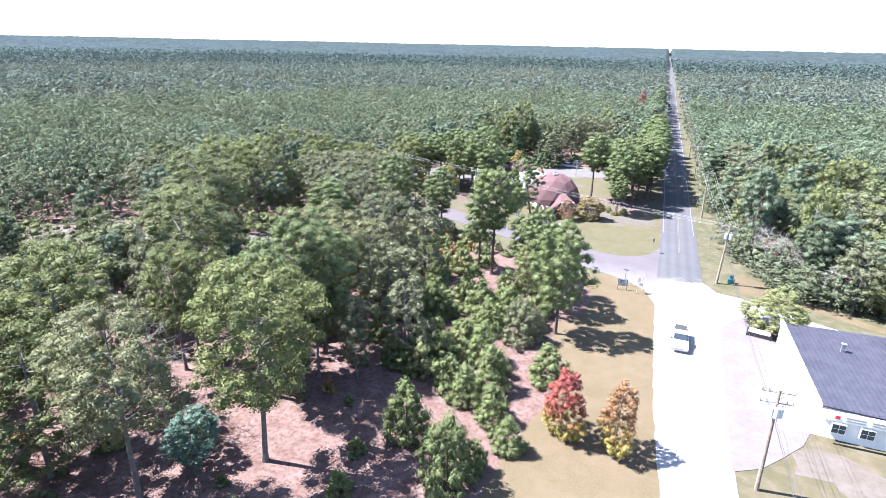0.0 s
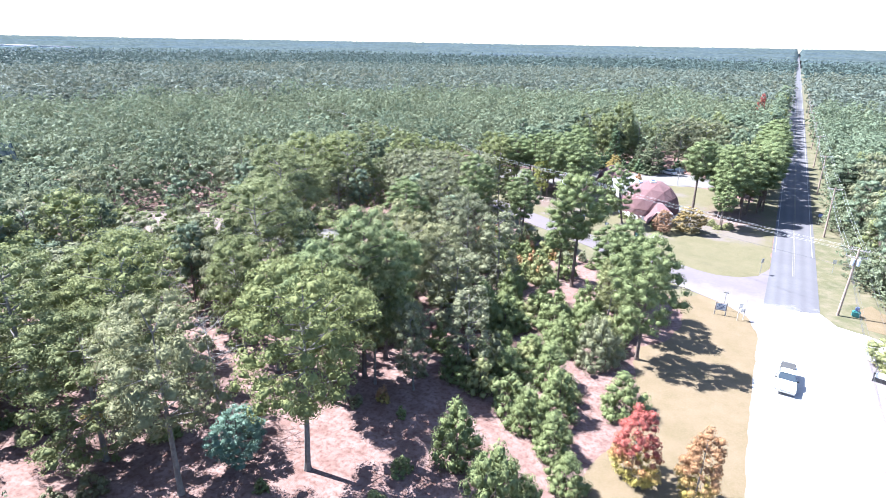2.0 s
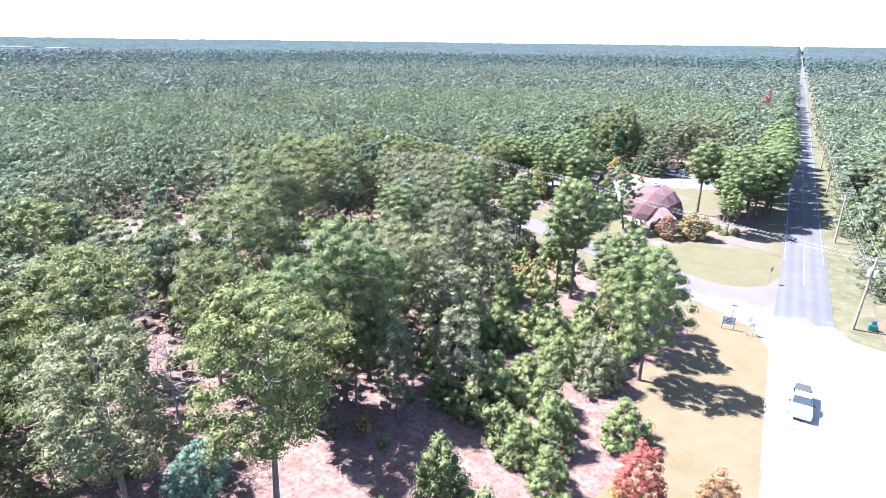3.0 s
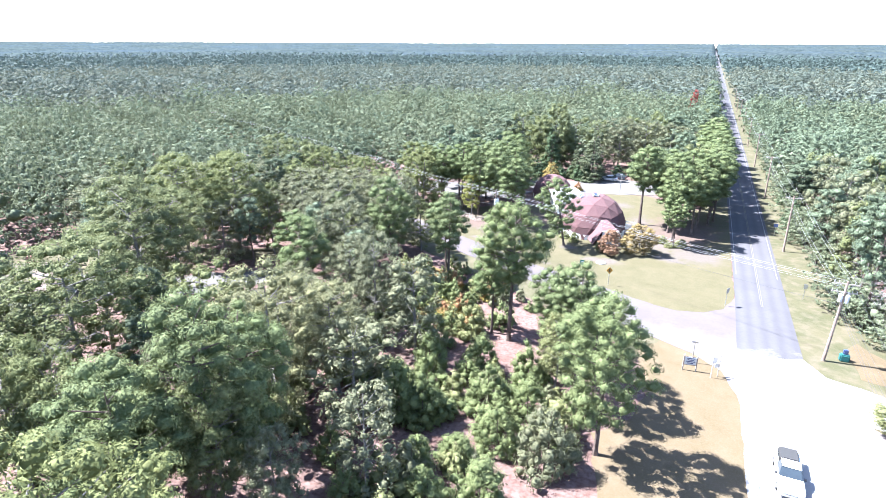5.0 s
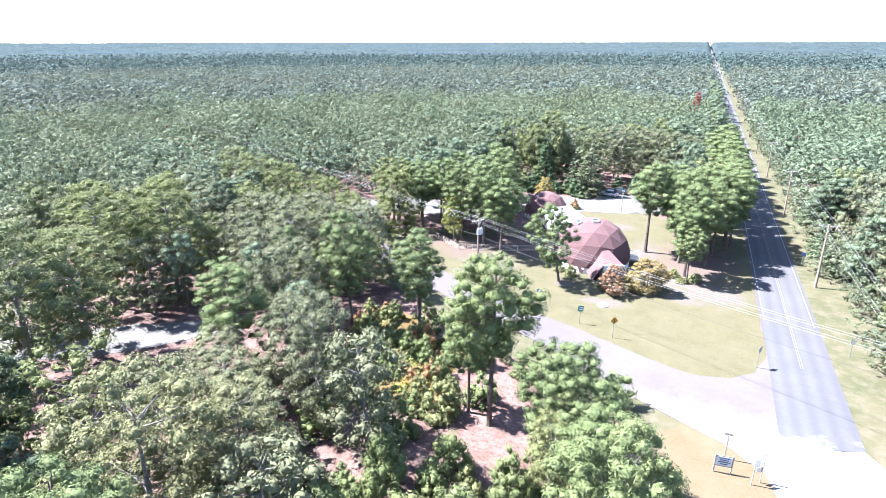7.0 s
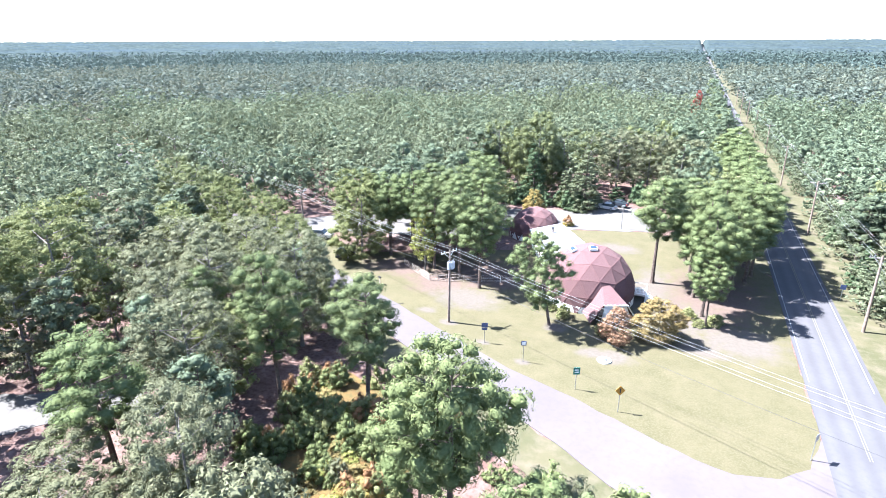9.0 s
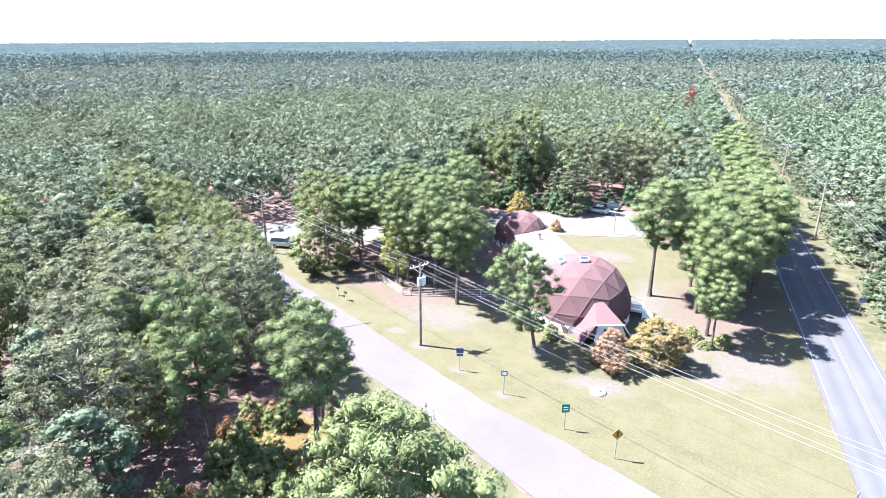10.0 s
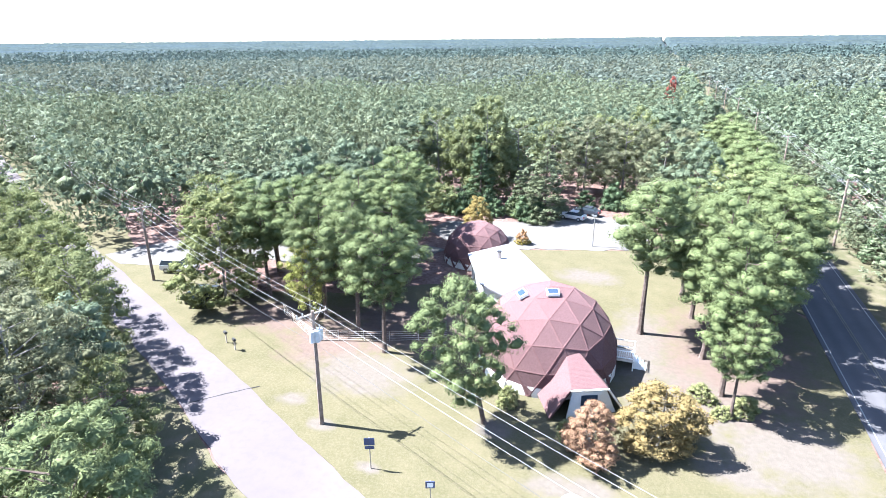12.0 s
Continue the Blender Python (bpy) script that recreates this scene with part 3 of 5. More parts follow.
sheet("gravel_drive", [(-84, 68), (-76, 73), (-69, 77.5), (-62, 85), (-58, 89), (-60, 92), (-67, 88), (-80, 79), (-96, 74), (-96, 68)], 0.04, M["gravel"], ragged=0.5, label="pale driveway in the wood", category="gravel drive")
sheet("grass_clearing", [(-96, 92), (-80, 93), (-74, 97), (-62, 103), (-52, 109.5), (-50, 105), (-57, 102), (-70, 92), (-84, 88)], 0.035, M["grass"], ragged=0.6, label="small grassy clearing in the wood", category="lawn")
sheet("grass_clearing", [(-104, 84), (-89, 80), (-79, 66), (-92, 54), (-108, 59), (-113, 73)], 0.035, M["grass"], ragged=0.6, label="sunny lawn behind the house in the wood", category="lawn")
sheet("building_lot", [(10, -60), (10.5, 56), (11.5, 68), (12.4, 79.5), (15.6, 83), (21, 82), (31, 79), (40, 72), (46, 60), (46, -60)], 0.03, M["grass"], ragged=0.2, label="patchy dry grass round the white building", category="lawn")

sheet("road", [(4.0, 92), (4.3, 110), (4.3, 4800), (11.0, 4800), (11.1, 94)], 0.07, M["asphalt"], label="straight grey asphalt road through the wood", category="road")
sheet("road", [(4.8, -200), (5.2, 42), (4.4, 55), (4.0, 70), (4.0, 92), (11.1, 94), (13.0, 90.6), (17.7, 89.2), (22.5, 86.2), (34, 80.3), (60, 66), (56, 60), (33, 73.5), (30, 78), (21, 81), (15.6, 82.4), (12.9, 79), (12.2, 68), (11.7, 56), (11.5, 44), (11.5, -200)], 0.074, M["old_asphalt"], ragged=0.12, label="sun-bleached pale asphalt road and junction", category="road")
sheet("roadside_strip", WOOD_EDGE[9:] + [(-260, 231.5), (-260, 216), (-141, 152), (-106, 135), (-80, 124), (-60, 114)], 0.026, M["verge"], ragged=0.3, label="shaded grass strip between the side road and the wood", category="lawn")
sheet("roadside_strip", WOOD_EDGE[3:10] + [(x - 2.2, y - 4.2) for x, y in WOOD_EDGE[9:2:-1]], 0.027, M["verge"], ragged=0.5, label="rough grass strip between the side road and the wood", category="lawn")
sheet("side_road", LAWN_EDGE + [(4.8, 110), (4.8, 76)] + WOOD_EDGE[1:], 0.066, M["side_asphalt"], ragged=0.15, label="pale asphalt side road that curves past the lawn", category="road")
sheet("forecourt", [(11.4, 47.6), (12.0, 68), (12.8, 79), (15.6, 82.3), (19.2, 78), (19.2, 56.4), (18.1, 54), (14, 49)], 0.078, M["apron"], ragged=0.1, label="pinkish grey asphalt forecourt before the white building", category="forecourt")
sheet("concrete_apron", [(16.4, 56.2), (16.9, 60.4), (14.0, 60.8), (14.2, 63.2), (17.0, 63.4), (17.2, 70), (17.6, 74.6), (18.9, 75.4), (19.1, 56.6)], 0.086, M["old_asphalt"], thick=0.05, ragged=0.1, label="bright worn concrete apron along the white building", category="apron")
sheet("sandy_patch", [(17.0, 52.6), (19.0, 54.0), (23, 52.8), (26, 50.5), (26.5, 47), (22, 46.5), (19.2, 49), (16.6, 49.4)], 0.045, M["sand"], ragged=0.9, label="bare sandy ground worn through the grass", category="sandy ground")
sheet("golden_meadow", [(-30, 83), (-27.5, 88), (-32, 95.5), (-38, 101.5), (-45, 102.5), (-46, 97), (-41.5, 90), (-36, 84)], 0.035, M["gold_ground"], ragged=0.9, label="tall golden grass growing between the trees", category="grass")
sheet("sandy_patch", [(16.5, 91.8), (21.5, 91.2), (29, 87.2), (36, 83.2), (36.5, 85), (29, 89.6), (22, 94.5), (18, 101), (16.2, 99)], 0.045, M["tan_grass"], ragged=0.5, label="sandy track along the wood's edge", category="sandy ground")
sheet("road_crack", [(-48.1, 116.1), (-46.0, 118.25), (-43.9, 120.2), (-43.95, 120.28), (-46.1, 118.33), (-48.15, 116.18)], 0.071, M["rubber_seal"], thick=0.004, ragged=0.03, step=0.4, label="dark sealed crack across the side road", category="road crack")
for x, mat in ((4.75, "line"), (10.6, "line"), (7.6, "yellow_line"), (7.82, "yellow_line")):
    y0 = 120 if mat == "line" else 108
    sheet("road_line", [(x - 0.045, y0), (x + 0.045, y0), (x + 0.045, 1800), (x - 0.045, 1800)], 0.078, M[mat], thick=0.01, label="white edge line painted on the road" if mat == "line" else "faded yellow centre line painted on the road", category="road marking")

# ---- the dome house ----
M.update(
    wall_white=surface("white_boards", (0.60, 0.60, 0.59), (0.68, 0.68, 0.67), 1.2, (0.5, 0.5, 0.48), 0.6, 0.4, 0.7),
    white=plain("white_paint", (0.80, 0.80, 0.79), 0.6, wear=0.93),
    membrane=surface("roof_membrane", (0.19, 0.19, 0.205), (0.25, 0.25, 0.265), 0.5, (0.12, 0.12, 0.135), 0.9, 0.6, 0.7),
    glass=plain("dark_glass", (0.03, 0.04, 0.05), 0.08),
    blue_glass=surface("blue_glass", (0.02, 0.035, 0.06), (0.03, 0.05, 0.08), 1.0, rough=0.35, own=True),
    metal=plain("galvanised", (0.45, 0.46, 0.47), 0.4, 0.8),
    wood_pole=surface("pole_wood", (0.16, 0.12, 0.10), (0.25, 0.20, 0.17), 2.0, rough=0.9, own=True),
    grey_wood=surface("weathered_wood", (0.32, 0.28, 0.25), (0.42, 0.37, 0.33), 2.0, rough=0.9, own=True),
    wire=plain("wire", (0.26, 0.265, 0.27), 0.6, 0.0),
    dark_wire=plain("cable", (0.04, 0.04, 0.045), 0.6),
    can=plain("transformer_paint", (0.48, 0.50, 0.52), 0.5),
    black=plain("black_plastic", (0.02, 0.02, 0.022), 0.5),
    rubber=plain("rubber", (0.03, 0.03, 0.03), 0.8),
    silver=plain("silver_paint", (0.58, 0.59, 0.60), 0.3, 0.3),
    dark_paint=plain("dark_car_paint", (0.03, 0.035, 0.045), 0.25),
    car_white=plain("white_car_paint", (0.80, 0.80, 0.80), 0.3),
    red=plain("red_paint", (0.55, 0.05, 0.05), 0.5),
    teal=plain("teal_cover", (0.02, 0.10, 0.095), 0.5),
    green_sign=plain("green_sign", (0.015, 0.14, 0.11), 0.5),
    yellow_sign=plain("amber_sign", (0.34, 0.17, 0.02), 0.5),
    blue_sign=plain("blue_sign", (0.05, 0.07, 0.15), 0.5),
    brick=surface("dark_brick", (0.18, 0.10, 0.08), (0.26, 0.15, 0.12), 3.0, rough=0.9, own=True),
    roof_grey=surface("grey_shingles", (0.30, 0.27, 0.26), (0.40, 0.36, 0.34), 1.5, rough=0.9, bump=0.02, bump_scale=8.0),
)


def shingle(name, a, b, dark):
    m, t, p = graph(name)
    where = t.nodes.new("ShaderNodeNewGeometry").outputs["Position"]
    info = t.nodes.new("ShaderNodeObjectInfo")
    col = mixed(t, noise_fac(t, where, 7.0, 0.3, 0.7), a, b)
    wave = node(t, "ShaderNodeTexWave", Scale=8.0, Distortion=5.5, Detail=4.0)
    wave.inputs["Detail Scale"].default_value = 6.0
    wave.bands_direction = "Z"
    t.links.new(where, wave.inputs["Vector"])
    f = t.nodes.new("ShaderNodeMapRange")
    f.inputs["From Min"].default_value, f.inputs["From Max"].default_value = 0.0, 0.45
    f.inputs["To Min"].default_value, f.inputs["To Max"].default_value = 0.5, 0.0
    t.links.new(wave.outputs["Fac"], f.inputs["Value"])
    col = mixed(t, f.outputs[0], col, dark)
    k = t.nodes.new("ShaderNodeMath")
    k.operation = "MULTIPLY"
    k.inputs[1].default_value = 0.35
    t.links.new(info.outputs["Random"], k.inputs[0])
    col = mixed(t, k.outputs[0], col, tuple(v * 0.75 for v in a))
    t.links.new(col, p.inputs["Base Color"])
    p.inputs["Roughness"].default_value = 0.95
    bump = node(t, "ShaderNodeBump", Strength=0.5, Distance=0.03)
    t.links.new(wave.outputs["Fac"], bump.inputs["Height"])
    t.links.new(bump.outputs[0], p.inputs["Normal"])
    return m


M["shingles"] = shingle("red_shingles", (0.098, 0.049, 0.051), (0.128, 0.070, 0.071), (0.062, 0.030, 0.032))
M["ridge"] = surface("ridge_shingles", (0.108, 0.057, 0.058), (0.13, 0.073, 0.073), 4.0, rough=0.95)


def geodesic(freq, azimuth):
    """Unit vertices and triangles of a geodesic sphere with a corner on top."""
    a = math.atan(0.5)
    top = [Vector((0, 0, 1))]
    up = [Vector((math.cos(a) * math.cos(azimuth + i * math.tau / 5), math.cos(a) * math.sin(azimuth + i * math.tau / 5), math.sin(a))) for i in range(5)]
    low = [Vector((math.cos(a) * math.cos(azimuth + (i + 0.5) * math.tau / 5), math.cos(a) * math.sin(azimuth + (i + 0.5) * math.tau / 5), -math.sin(a))) for i in range(5)]
    tris = []
    for i in range(5):
        j = (i + 1) % 5
        tris += [(top[0], up[i], up[j]), (up[i], low[i], up[j]), (up[j], low[i], low[j])]
    out = []
    for p, q, r in tris:
        def g(i, j):
            return (p + (q - p) * (i / freq) + (r - p) * (j / freq)).normalized()
        for i in range(freq):
            for j in range(freq - i):
                out.append((g(i, j), g(i + 1, j), g(i, j + 1)))
                if i + j < freq - 1:
                    out.append((g(i + 1, j), g(i + 1, j + 1), g(i, j + 1)))
    return out


def dome(parent, x, y, z, r, freq, azimuth, low, skip=()):
    """A shell of flat shingled triangles with raised cap strips along the seams, on a low white rim."""
    edges = {}
    c = Vector((x, y, z))
    for tri in geodesic(freq, azimuth):
        mid = sum(tri, Vector()) / 3
        if mid.normalized().z < low:
            continue
        az = math.degrees(math.atan2(mid.y, mid.x))
        if any(a0 < az < a1 and mid.z < top for a0, a1, top in skip):
            continue
        pts = [c + v * r for v in tri]
        n = (pts[1] - pts[0]).cross(pts[2] - pts[0]).normalized()
        if n.dot(mid) < 0:
            n, pts = -n, pts[::-1]
        bm = bmesh.new()
        outer = [bm.verts.new(p - c) for p in pts]
        inner = [bm.verts.new(p - n * 0.14 - c) for p in pts]
        bm.faces.new(outer)
        bm.faces.new(inner[::-1])
        for i in range(3):
            bm.faces.new((outer[i], inner[i], inner[(i + 1) % 3], outer[(i + 1) % 3]))
        ob = part("roof_panel", bm, M["shingles"], parent)
        ob.location = c - parent.location
        for i in range(3):
            p, q = tri[i], tri[(i + 1) % 3]
            key = tuple(sorted((tuple(round(v, 3) for v in p), tuple(round(v, 3) for v in q))))
            edges.setdefault(key, (p, q))
    for p, q in edges.values():
        d = (q - p).normalized()
        n = (p + q).normalized()
        s = d.cross(n)
        bm = bmesh.new()
        prof = [(-0.07, -0.02), (-0.04, 0.016), (0.04, 0.016), (0.07, -0.02)]
        a = [bm.verts.new(p * r + s * u + n * w) for u, w in prof]
        b = [bm.verts.new(q * r + s * u + n * w) for u, w in prof]
        for i in range(3):
            bm.faces.new((a[i], a[i + 1], b[i + 1], b[i]))
        bm.faces.new(a[::-1])
        bm.faces.new(b)
        bmesh.ops.recalc_face_normals(bm, faces=bm.faces[:])
        ob = part("ridge_cap", bm, M["ridge"], parent)
        ob.location = c - parent.location


def hull(faces):
    """A mesh from faces given by their corners, given a body by closing it."""
    bm = bmesh.new()
    for f in faces:
        bm.faces.new([bm.verts.new(p) for p in f])
    bmesh.ops.remove_doubles(bm, verts=bm.verts[:], dist=0.001)
    bmesh.ops.recalc_face_normals(bm, faces=bm.faces[:])
    return bm


def slab(pts, thick):
    """A flat plate of any outline with the given thickness, its top on pts."""
    pts = [Vector(p) for p in pts]
    n = (pts[1] - pts[0]).cross(pts[2] - pts[0]).normalized()
    if n.z < 0 or (abs(n.z) < 1e-4 and n.y > 0):
        pts, n = pts[::-1], -n
    bm = bmesh.new()
    a = [bm.verts.new(p) for p in pts]
    b = [bm.verts.new(p - n * thick) for p in pts]
    bm.faces.new(a)
    bm.faces.new(b[::-1])
    for i in range(len(a)):
        j = (i + 1) % len(a)
        bm.faces.new((a[i], b[i], b[j], a[j]))
    bmesh.ops.recalc_face_normals(bm, faces=bm.faces[:])
    return bm


DX, DY, DZ, DR = -20.85, 132.9, 1.2, 6.5
house = empty("dome_house", 0, 0)
tagged(house, "geodesic dome house with a faded red shingle roof on the lawn", "house")
dome(house, DX, DY, DZ, DR, 3, radians(-117), -0.12)
bm = bmesh.new()
bmesh.ops.create_cone(bm, cap_ends=True, segments=30, radius1=DR - 0.12, radius2=DR - 0.12, depth=1.0, matrix=Matrix.Translation((DX, DY, 0.5)))
part("rim_wall", bm, M["wall_white"], house)
# front extension: two slopes and a flat crown, with a white gable wall
A, B, C, D = (-18.7, 128.9, 4.3), (-17.8, 128.7, 4.2), (-17.5, 124.5, 2.9), (-14.8, 125.7, 2.9)
E, F, G, K = (-19.0, 123.8, 0.3), (-20.8, 127.2, 0.5), (-13.7, 127.4, 0.3), (-15.0, 129.8, 0.6)
part("roof_slope", slab([A, C, E, F], 0.16), M["shingles"], house)
part("roof_slope", slab([A, B, D, C], 0.16), M["shingles"], house)
part("roof_slope", slab([B, K, G, D], 0.16), M["shingles"], house)
inset = [(-17.45, 124.75, 2.75), (-14.95, 125.85, 2.75), (-14.1, 127.0, 0.0), (-17.75, 124.65, 0.0)]
part("gable_wall", slab([(p[0], p[1], p[2]) for p in inset], 0.15), M["wall_white"], house)
part("rake_board", rod(bmesh.new(), (-17.5, 124.42, 2.82), (-14.8, 125.62, 2.82), 0.09, sides=4), M["white"], house)
part("rake_board", rod(bmesh.new(), (-14.75, 125.65, 2.8), (-13.65, 127.3, 0.25), 0.09, sides=4), M["white"], house)
board = part("window", slab([(-16.7, 124.86, 2.25), (-15.5, 125.39, 2.25), (-15.5, 125.39, 1.25), (-16.7, 124.86, 1.25)], 0.06), M["blue_glass"], house)
# left wing wall below the shell
part("side_wall", slab([(-24.9, 128.4, 2.0), (-23.4, 126.7, 0.9), (-23.4, 126.7, 0), (-25.2, 128.6, 0)], 0.15), M["wall_white"], house)
# skylights near the top
for az, el in ((-148, 66), (-70, 79)):
    d = Vector((math.cos(radians(el)) * math.cos(radians(az)), math.cos(radians(el)) * math.sin(radians(az)), math.sin(radians(el))))
    m = Matrix.Translation(Vector((DX, DY, DZ)) + d * (DR - 0.02)) @ d.to_track_quat("Z", "Y").to_matrix().to_4x4()
    bm = cuboid(-0.55, 0.55, -0.42, 0.42, -0.05, 0.26, 0.02)
    ob = part("skylight", bm, M["white"], house)
    ob.matrix_world = m
    pane = part("pane", cuboid(-0.46, 0.46, -0.33, 0.33, 0.25, 0.29), M["blue_glass"], ob)
# flat-roofed link to the rear dome
part("link_wall", slab([(-29.6, 141.6, 2.9), (-23.4, 138.2, 2.9), (-23.2, 143.6, 2.9), (-30.0, 154.6, 2.9), (-33.4, 149.6, 2.9)], 2.9), M["wall_white"], house)
part("flat_roof", slab([(-29.9, 141.3, 3.15), (-23.0, 137.0, 3.15), (-21.9, 143.6, 3.15), (-29.6, 155.4, 3.15), (-34.0, 149.8, 3.15)], 0.22), M["membrane"], house)
vent = part("roof_vent", cuboid(-30.0, -29.6, 149.3, 149.7, 3.1, 4.0, 0.02), M["grey_wood"], house)
part("vent_cap", cuboid(-30.08, -29.52, 149.22, 149.78, 4.0, 4.08), M["black"], vent)
RX, RY, RZ, RR = -34.6, 156.2, 0.7, 4.7
dome(house, RX, RY, RZ, RR, 3, radians(-117), -0.05)
bm = bmesh.new()
bmesh.ops.create_cone(bm, cap_ends=True, segments=30, radius1=RR - 0.1, radius2=RR - 0.1, depth=0.8, matrix=Matrix.Translation((RX, RY, 0.4)))
part("rim_wall", bm, M["wall_white"], house)
# small deck with white rails at the dome's side
deck = empty("deck", -13.9, 134.6)
tagged(deck, "small white wooden deck with railings and steps beside the dome", "deck")
part("floor", cuboid(-0.9, 0.9, -1.1, 1.1, 0.9, 1.0), M["grey_wood"], deck)
for px, py in ((-0.85, -1.05), (0.85, -1.05), (0.85, 1.05), (-0.85, 1.05)):
    part("post", cuboid(px - 0.05, px + 0.05, py - 0.05, py + 0.05, 0, 2.0), M["white"], deck)
for z in (1.25, 1.95):
    part("rail", cuboid(-0.85, 0.85, -1.08, -1.02, z - 0.04, z + 0.04), M["white"], deck)
    part("rail", cuboid(0.82, 0.88, -1.05, 1.05, z - 0.04, z + 0.04), M["white"], deck)
    part("rail", cuboid(-0.85, 0.85, 1.02, 1.08, z - 0.04, z + 0.04), M["white"], deck)
for i in range(9):
    part("baluster", cuboid(-0.75 + i * 0.18, -0.71 + i * 0.18, -1.07, -1.03, 1.25, 1.95), M["white"], deck)
    part("baluster", cuboid(0.83, 0.87, -0.9 + i * 0.22, -0.86 + i * 0.22, 1.25, 1.95), M["white"], deck)
for i in range(4):
    part("step", cuboid(0.9 + i * 0.28, 1.2 + i * 0.28, -0.6, 0.6, 0.0, 0.8 - i * 0.2), M["white"], deck)

# ---- the white building ----
shop = empty("shop_building", 0, 0)
tagged(shop, "low white building with a dark blue-grey metal roof beside the forecourt", "building")
part("wall", hull([[(19.2, 56.6, 0), (30.4, 56.0, 0), (30.4, 56.0, 3.5), (19.2, 56.6, 3.5)], [(19.2, 56.6, 0), (19.2, 56.6, 3.5), (18.9, 75.2, 3.2), (18.9, 75.2, 0)], [(30.4, 56.0, 0), (30.2, 75.6, 0), (30.2, 75.6, 3.2), (30.4, 56.0, 3.5)], [(18.9, 75.2, 0), (18.9, 75.2, 3.2), (30.2, 75.6, 3.2), (30.2, 75.6, 0)], [(19.2, 56.6, 3.5), (30.4, 56.0, 3.5), (30.2, 75.6, 3.2), (18.9, 75.2, 3.2)]]), M["wall_white"], shop)
M["metal_roof"] = surface("blue_grey_metal", (0.046, 0.045, 0.062), (0.060, 0.059, 0.078), 0.5, (0.09, 0.086, 0.102), 1.5, 0.4, 0.5, metal=0.3)
roof = part("roof", slab([(19.4, 56.1, 3.78), (30.8, 55.5, 3.78), (30.5, 75.9, 3.42), (19.1, 75.4, 3.42)], 0.14), M["metal_roof"], shop)
for i in range(1, 22):
    f = i / 22
    x0, x1 = 19.4 + 11.4 * f, 19.1 + 11.4 * f
    part("seam", hull([[(x0 - 0.03, 56.1, 3.785), (x0 + 0.03, 56.1, 3.785), (x0 + 0.03, 56.1, 3.85), (x0 - 0.03, 56.1, 3.85)], [(x0 - 0.03, 56.1, 3.85), (x0 + 0.03, 56.1, 3.85), (x1 + 0.03, 75.4, 3.49), (x1 - 0.03, 75.4, 3.49)], [(x0 - 0.03, 56.1, 3.785), (x0 - 0.03, 56.1, 3.85), (x1 - 0.03, 75.4, 3.49), (x1 - 0.03, 75.4, 3.425)], [(x0 + 0.03, 56.1, 3.785), (x1 + 0.03, 75.4, 3.425), (x1 + 0.03, 75.4, 3.49), (x0 + 0.03, 56.1, 3.85)]]), M["metal_roof"], roof)
part("parapet", slab([(19.05, 56.0, 3.95), (19.4, 56.0, 3.95), (19.15, 75.5, 3.75), (18.8, 75.5, 3.75)], 0.5), M["white"], shop)
part("fascia", cuboid(19.0, 30.9, 55.35, 55.55, 2.75, 3.75), M["white"], shop)
sign = tagged(part("fascia_sign", cuboid(19.7, 30.0, 55.28, 55.34, 2.85, 3.6), M["white"]), "long white fascia sign with faded lettering and a red mark", "sign")
part("mark", cuboid(20.4, 20.8, 55.24, 55.29, 3.1, 3.45), M["red"], sign, "red mark")
for i, (x0, w) in enumerate(((21.3, 1.6), (23.4, 1.3), (25.1, 1.8), (27.3, 1.4))):
    for z, k in ((3.3, 0.16), (3.02, 0.12)):
        part("bar", cuboid(x0, x0 + w, 55.25, 55.29, z, z + k), M["metal"], sign)
for x0 in (20.6, 23.0, 25.6, 28.0):
    w = part("window", cuboid(x0, x0 + 1.25, 56.05, 56.5, 1.0, 2.1), M["white"], shop)
    for i in range(2):
        for j in range(2):
            part("pane", cuboid(x0 + 0.07 + i * 0.58, x0 + 0.60 + i * 0.58, 56.02, 56.06, 1.08 + j * 0.5, 1.52 + j * 0.5), M["glass"], w)
flue = part("chimney", cuboid(24.0, 24.35, 69.3, 69.65, 3.4, 4.5, 0.02), M["metal"], shop)
part("cap", cuboid(23.9, 24.45, 69.2, 69.75, 4.5, 4.58), M["metal"], flue)

plat = empty("loading_platform", 17.2, 77.4, 0, -12)
tagged(plat, "low white loading platform with dark posts beside the white building", "platform")
part("deck", cuboid(-1.3, 1.3, -0.6, 0.6, 0.0, 0.75, 0.03), M["wall_white"], plat)
part("edge_board", cuboid(-1.36, 1.36, -0.68, -0.6, 0.1, 0.62), M["black"], plat)
for u in (-1.4, 1.4):
    part("post", cuboid(u - 0.07, u + 0.07, -0.75, -0.6, 0.0, 1.2), M["black"], plat)
part("rail", cuboid(-1.4, -1.28, -0.6, 2.6, 0.9, 1.05), M["black"], plat)
part("back_wall", cuboid(1.3, 1.45, -0.6, 1.6, 0.0, 1.3), M["brick"], plat)

# ---- poles and wires ----


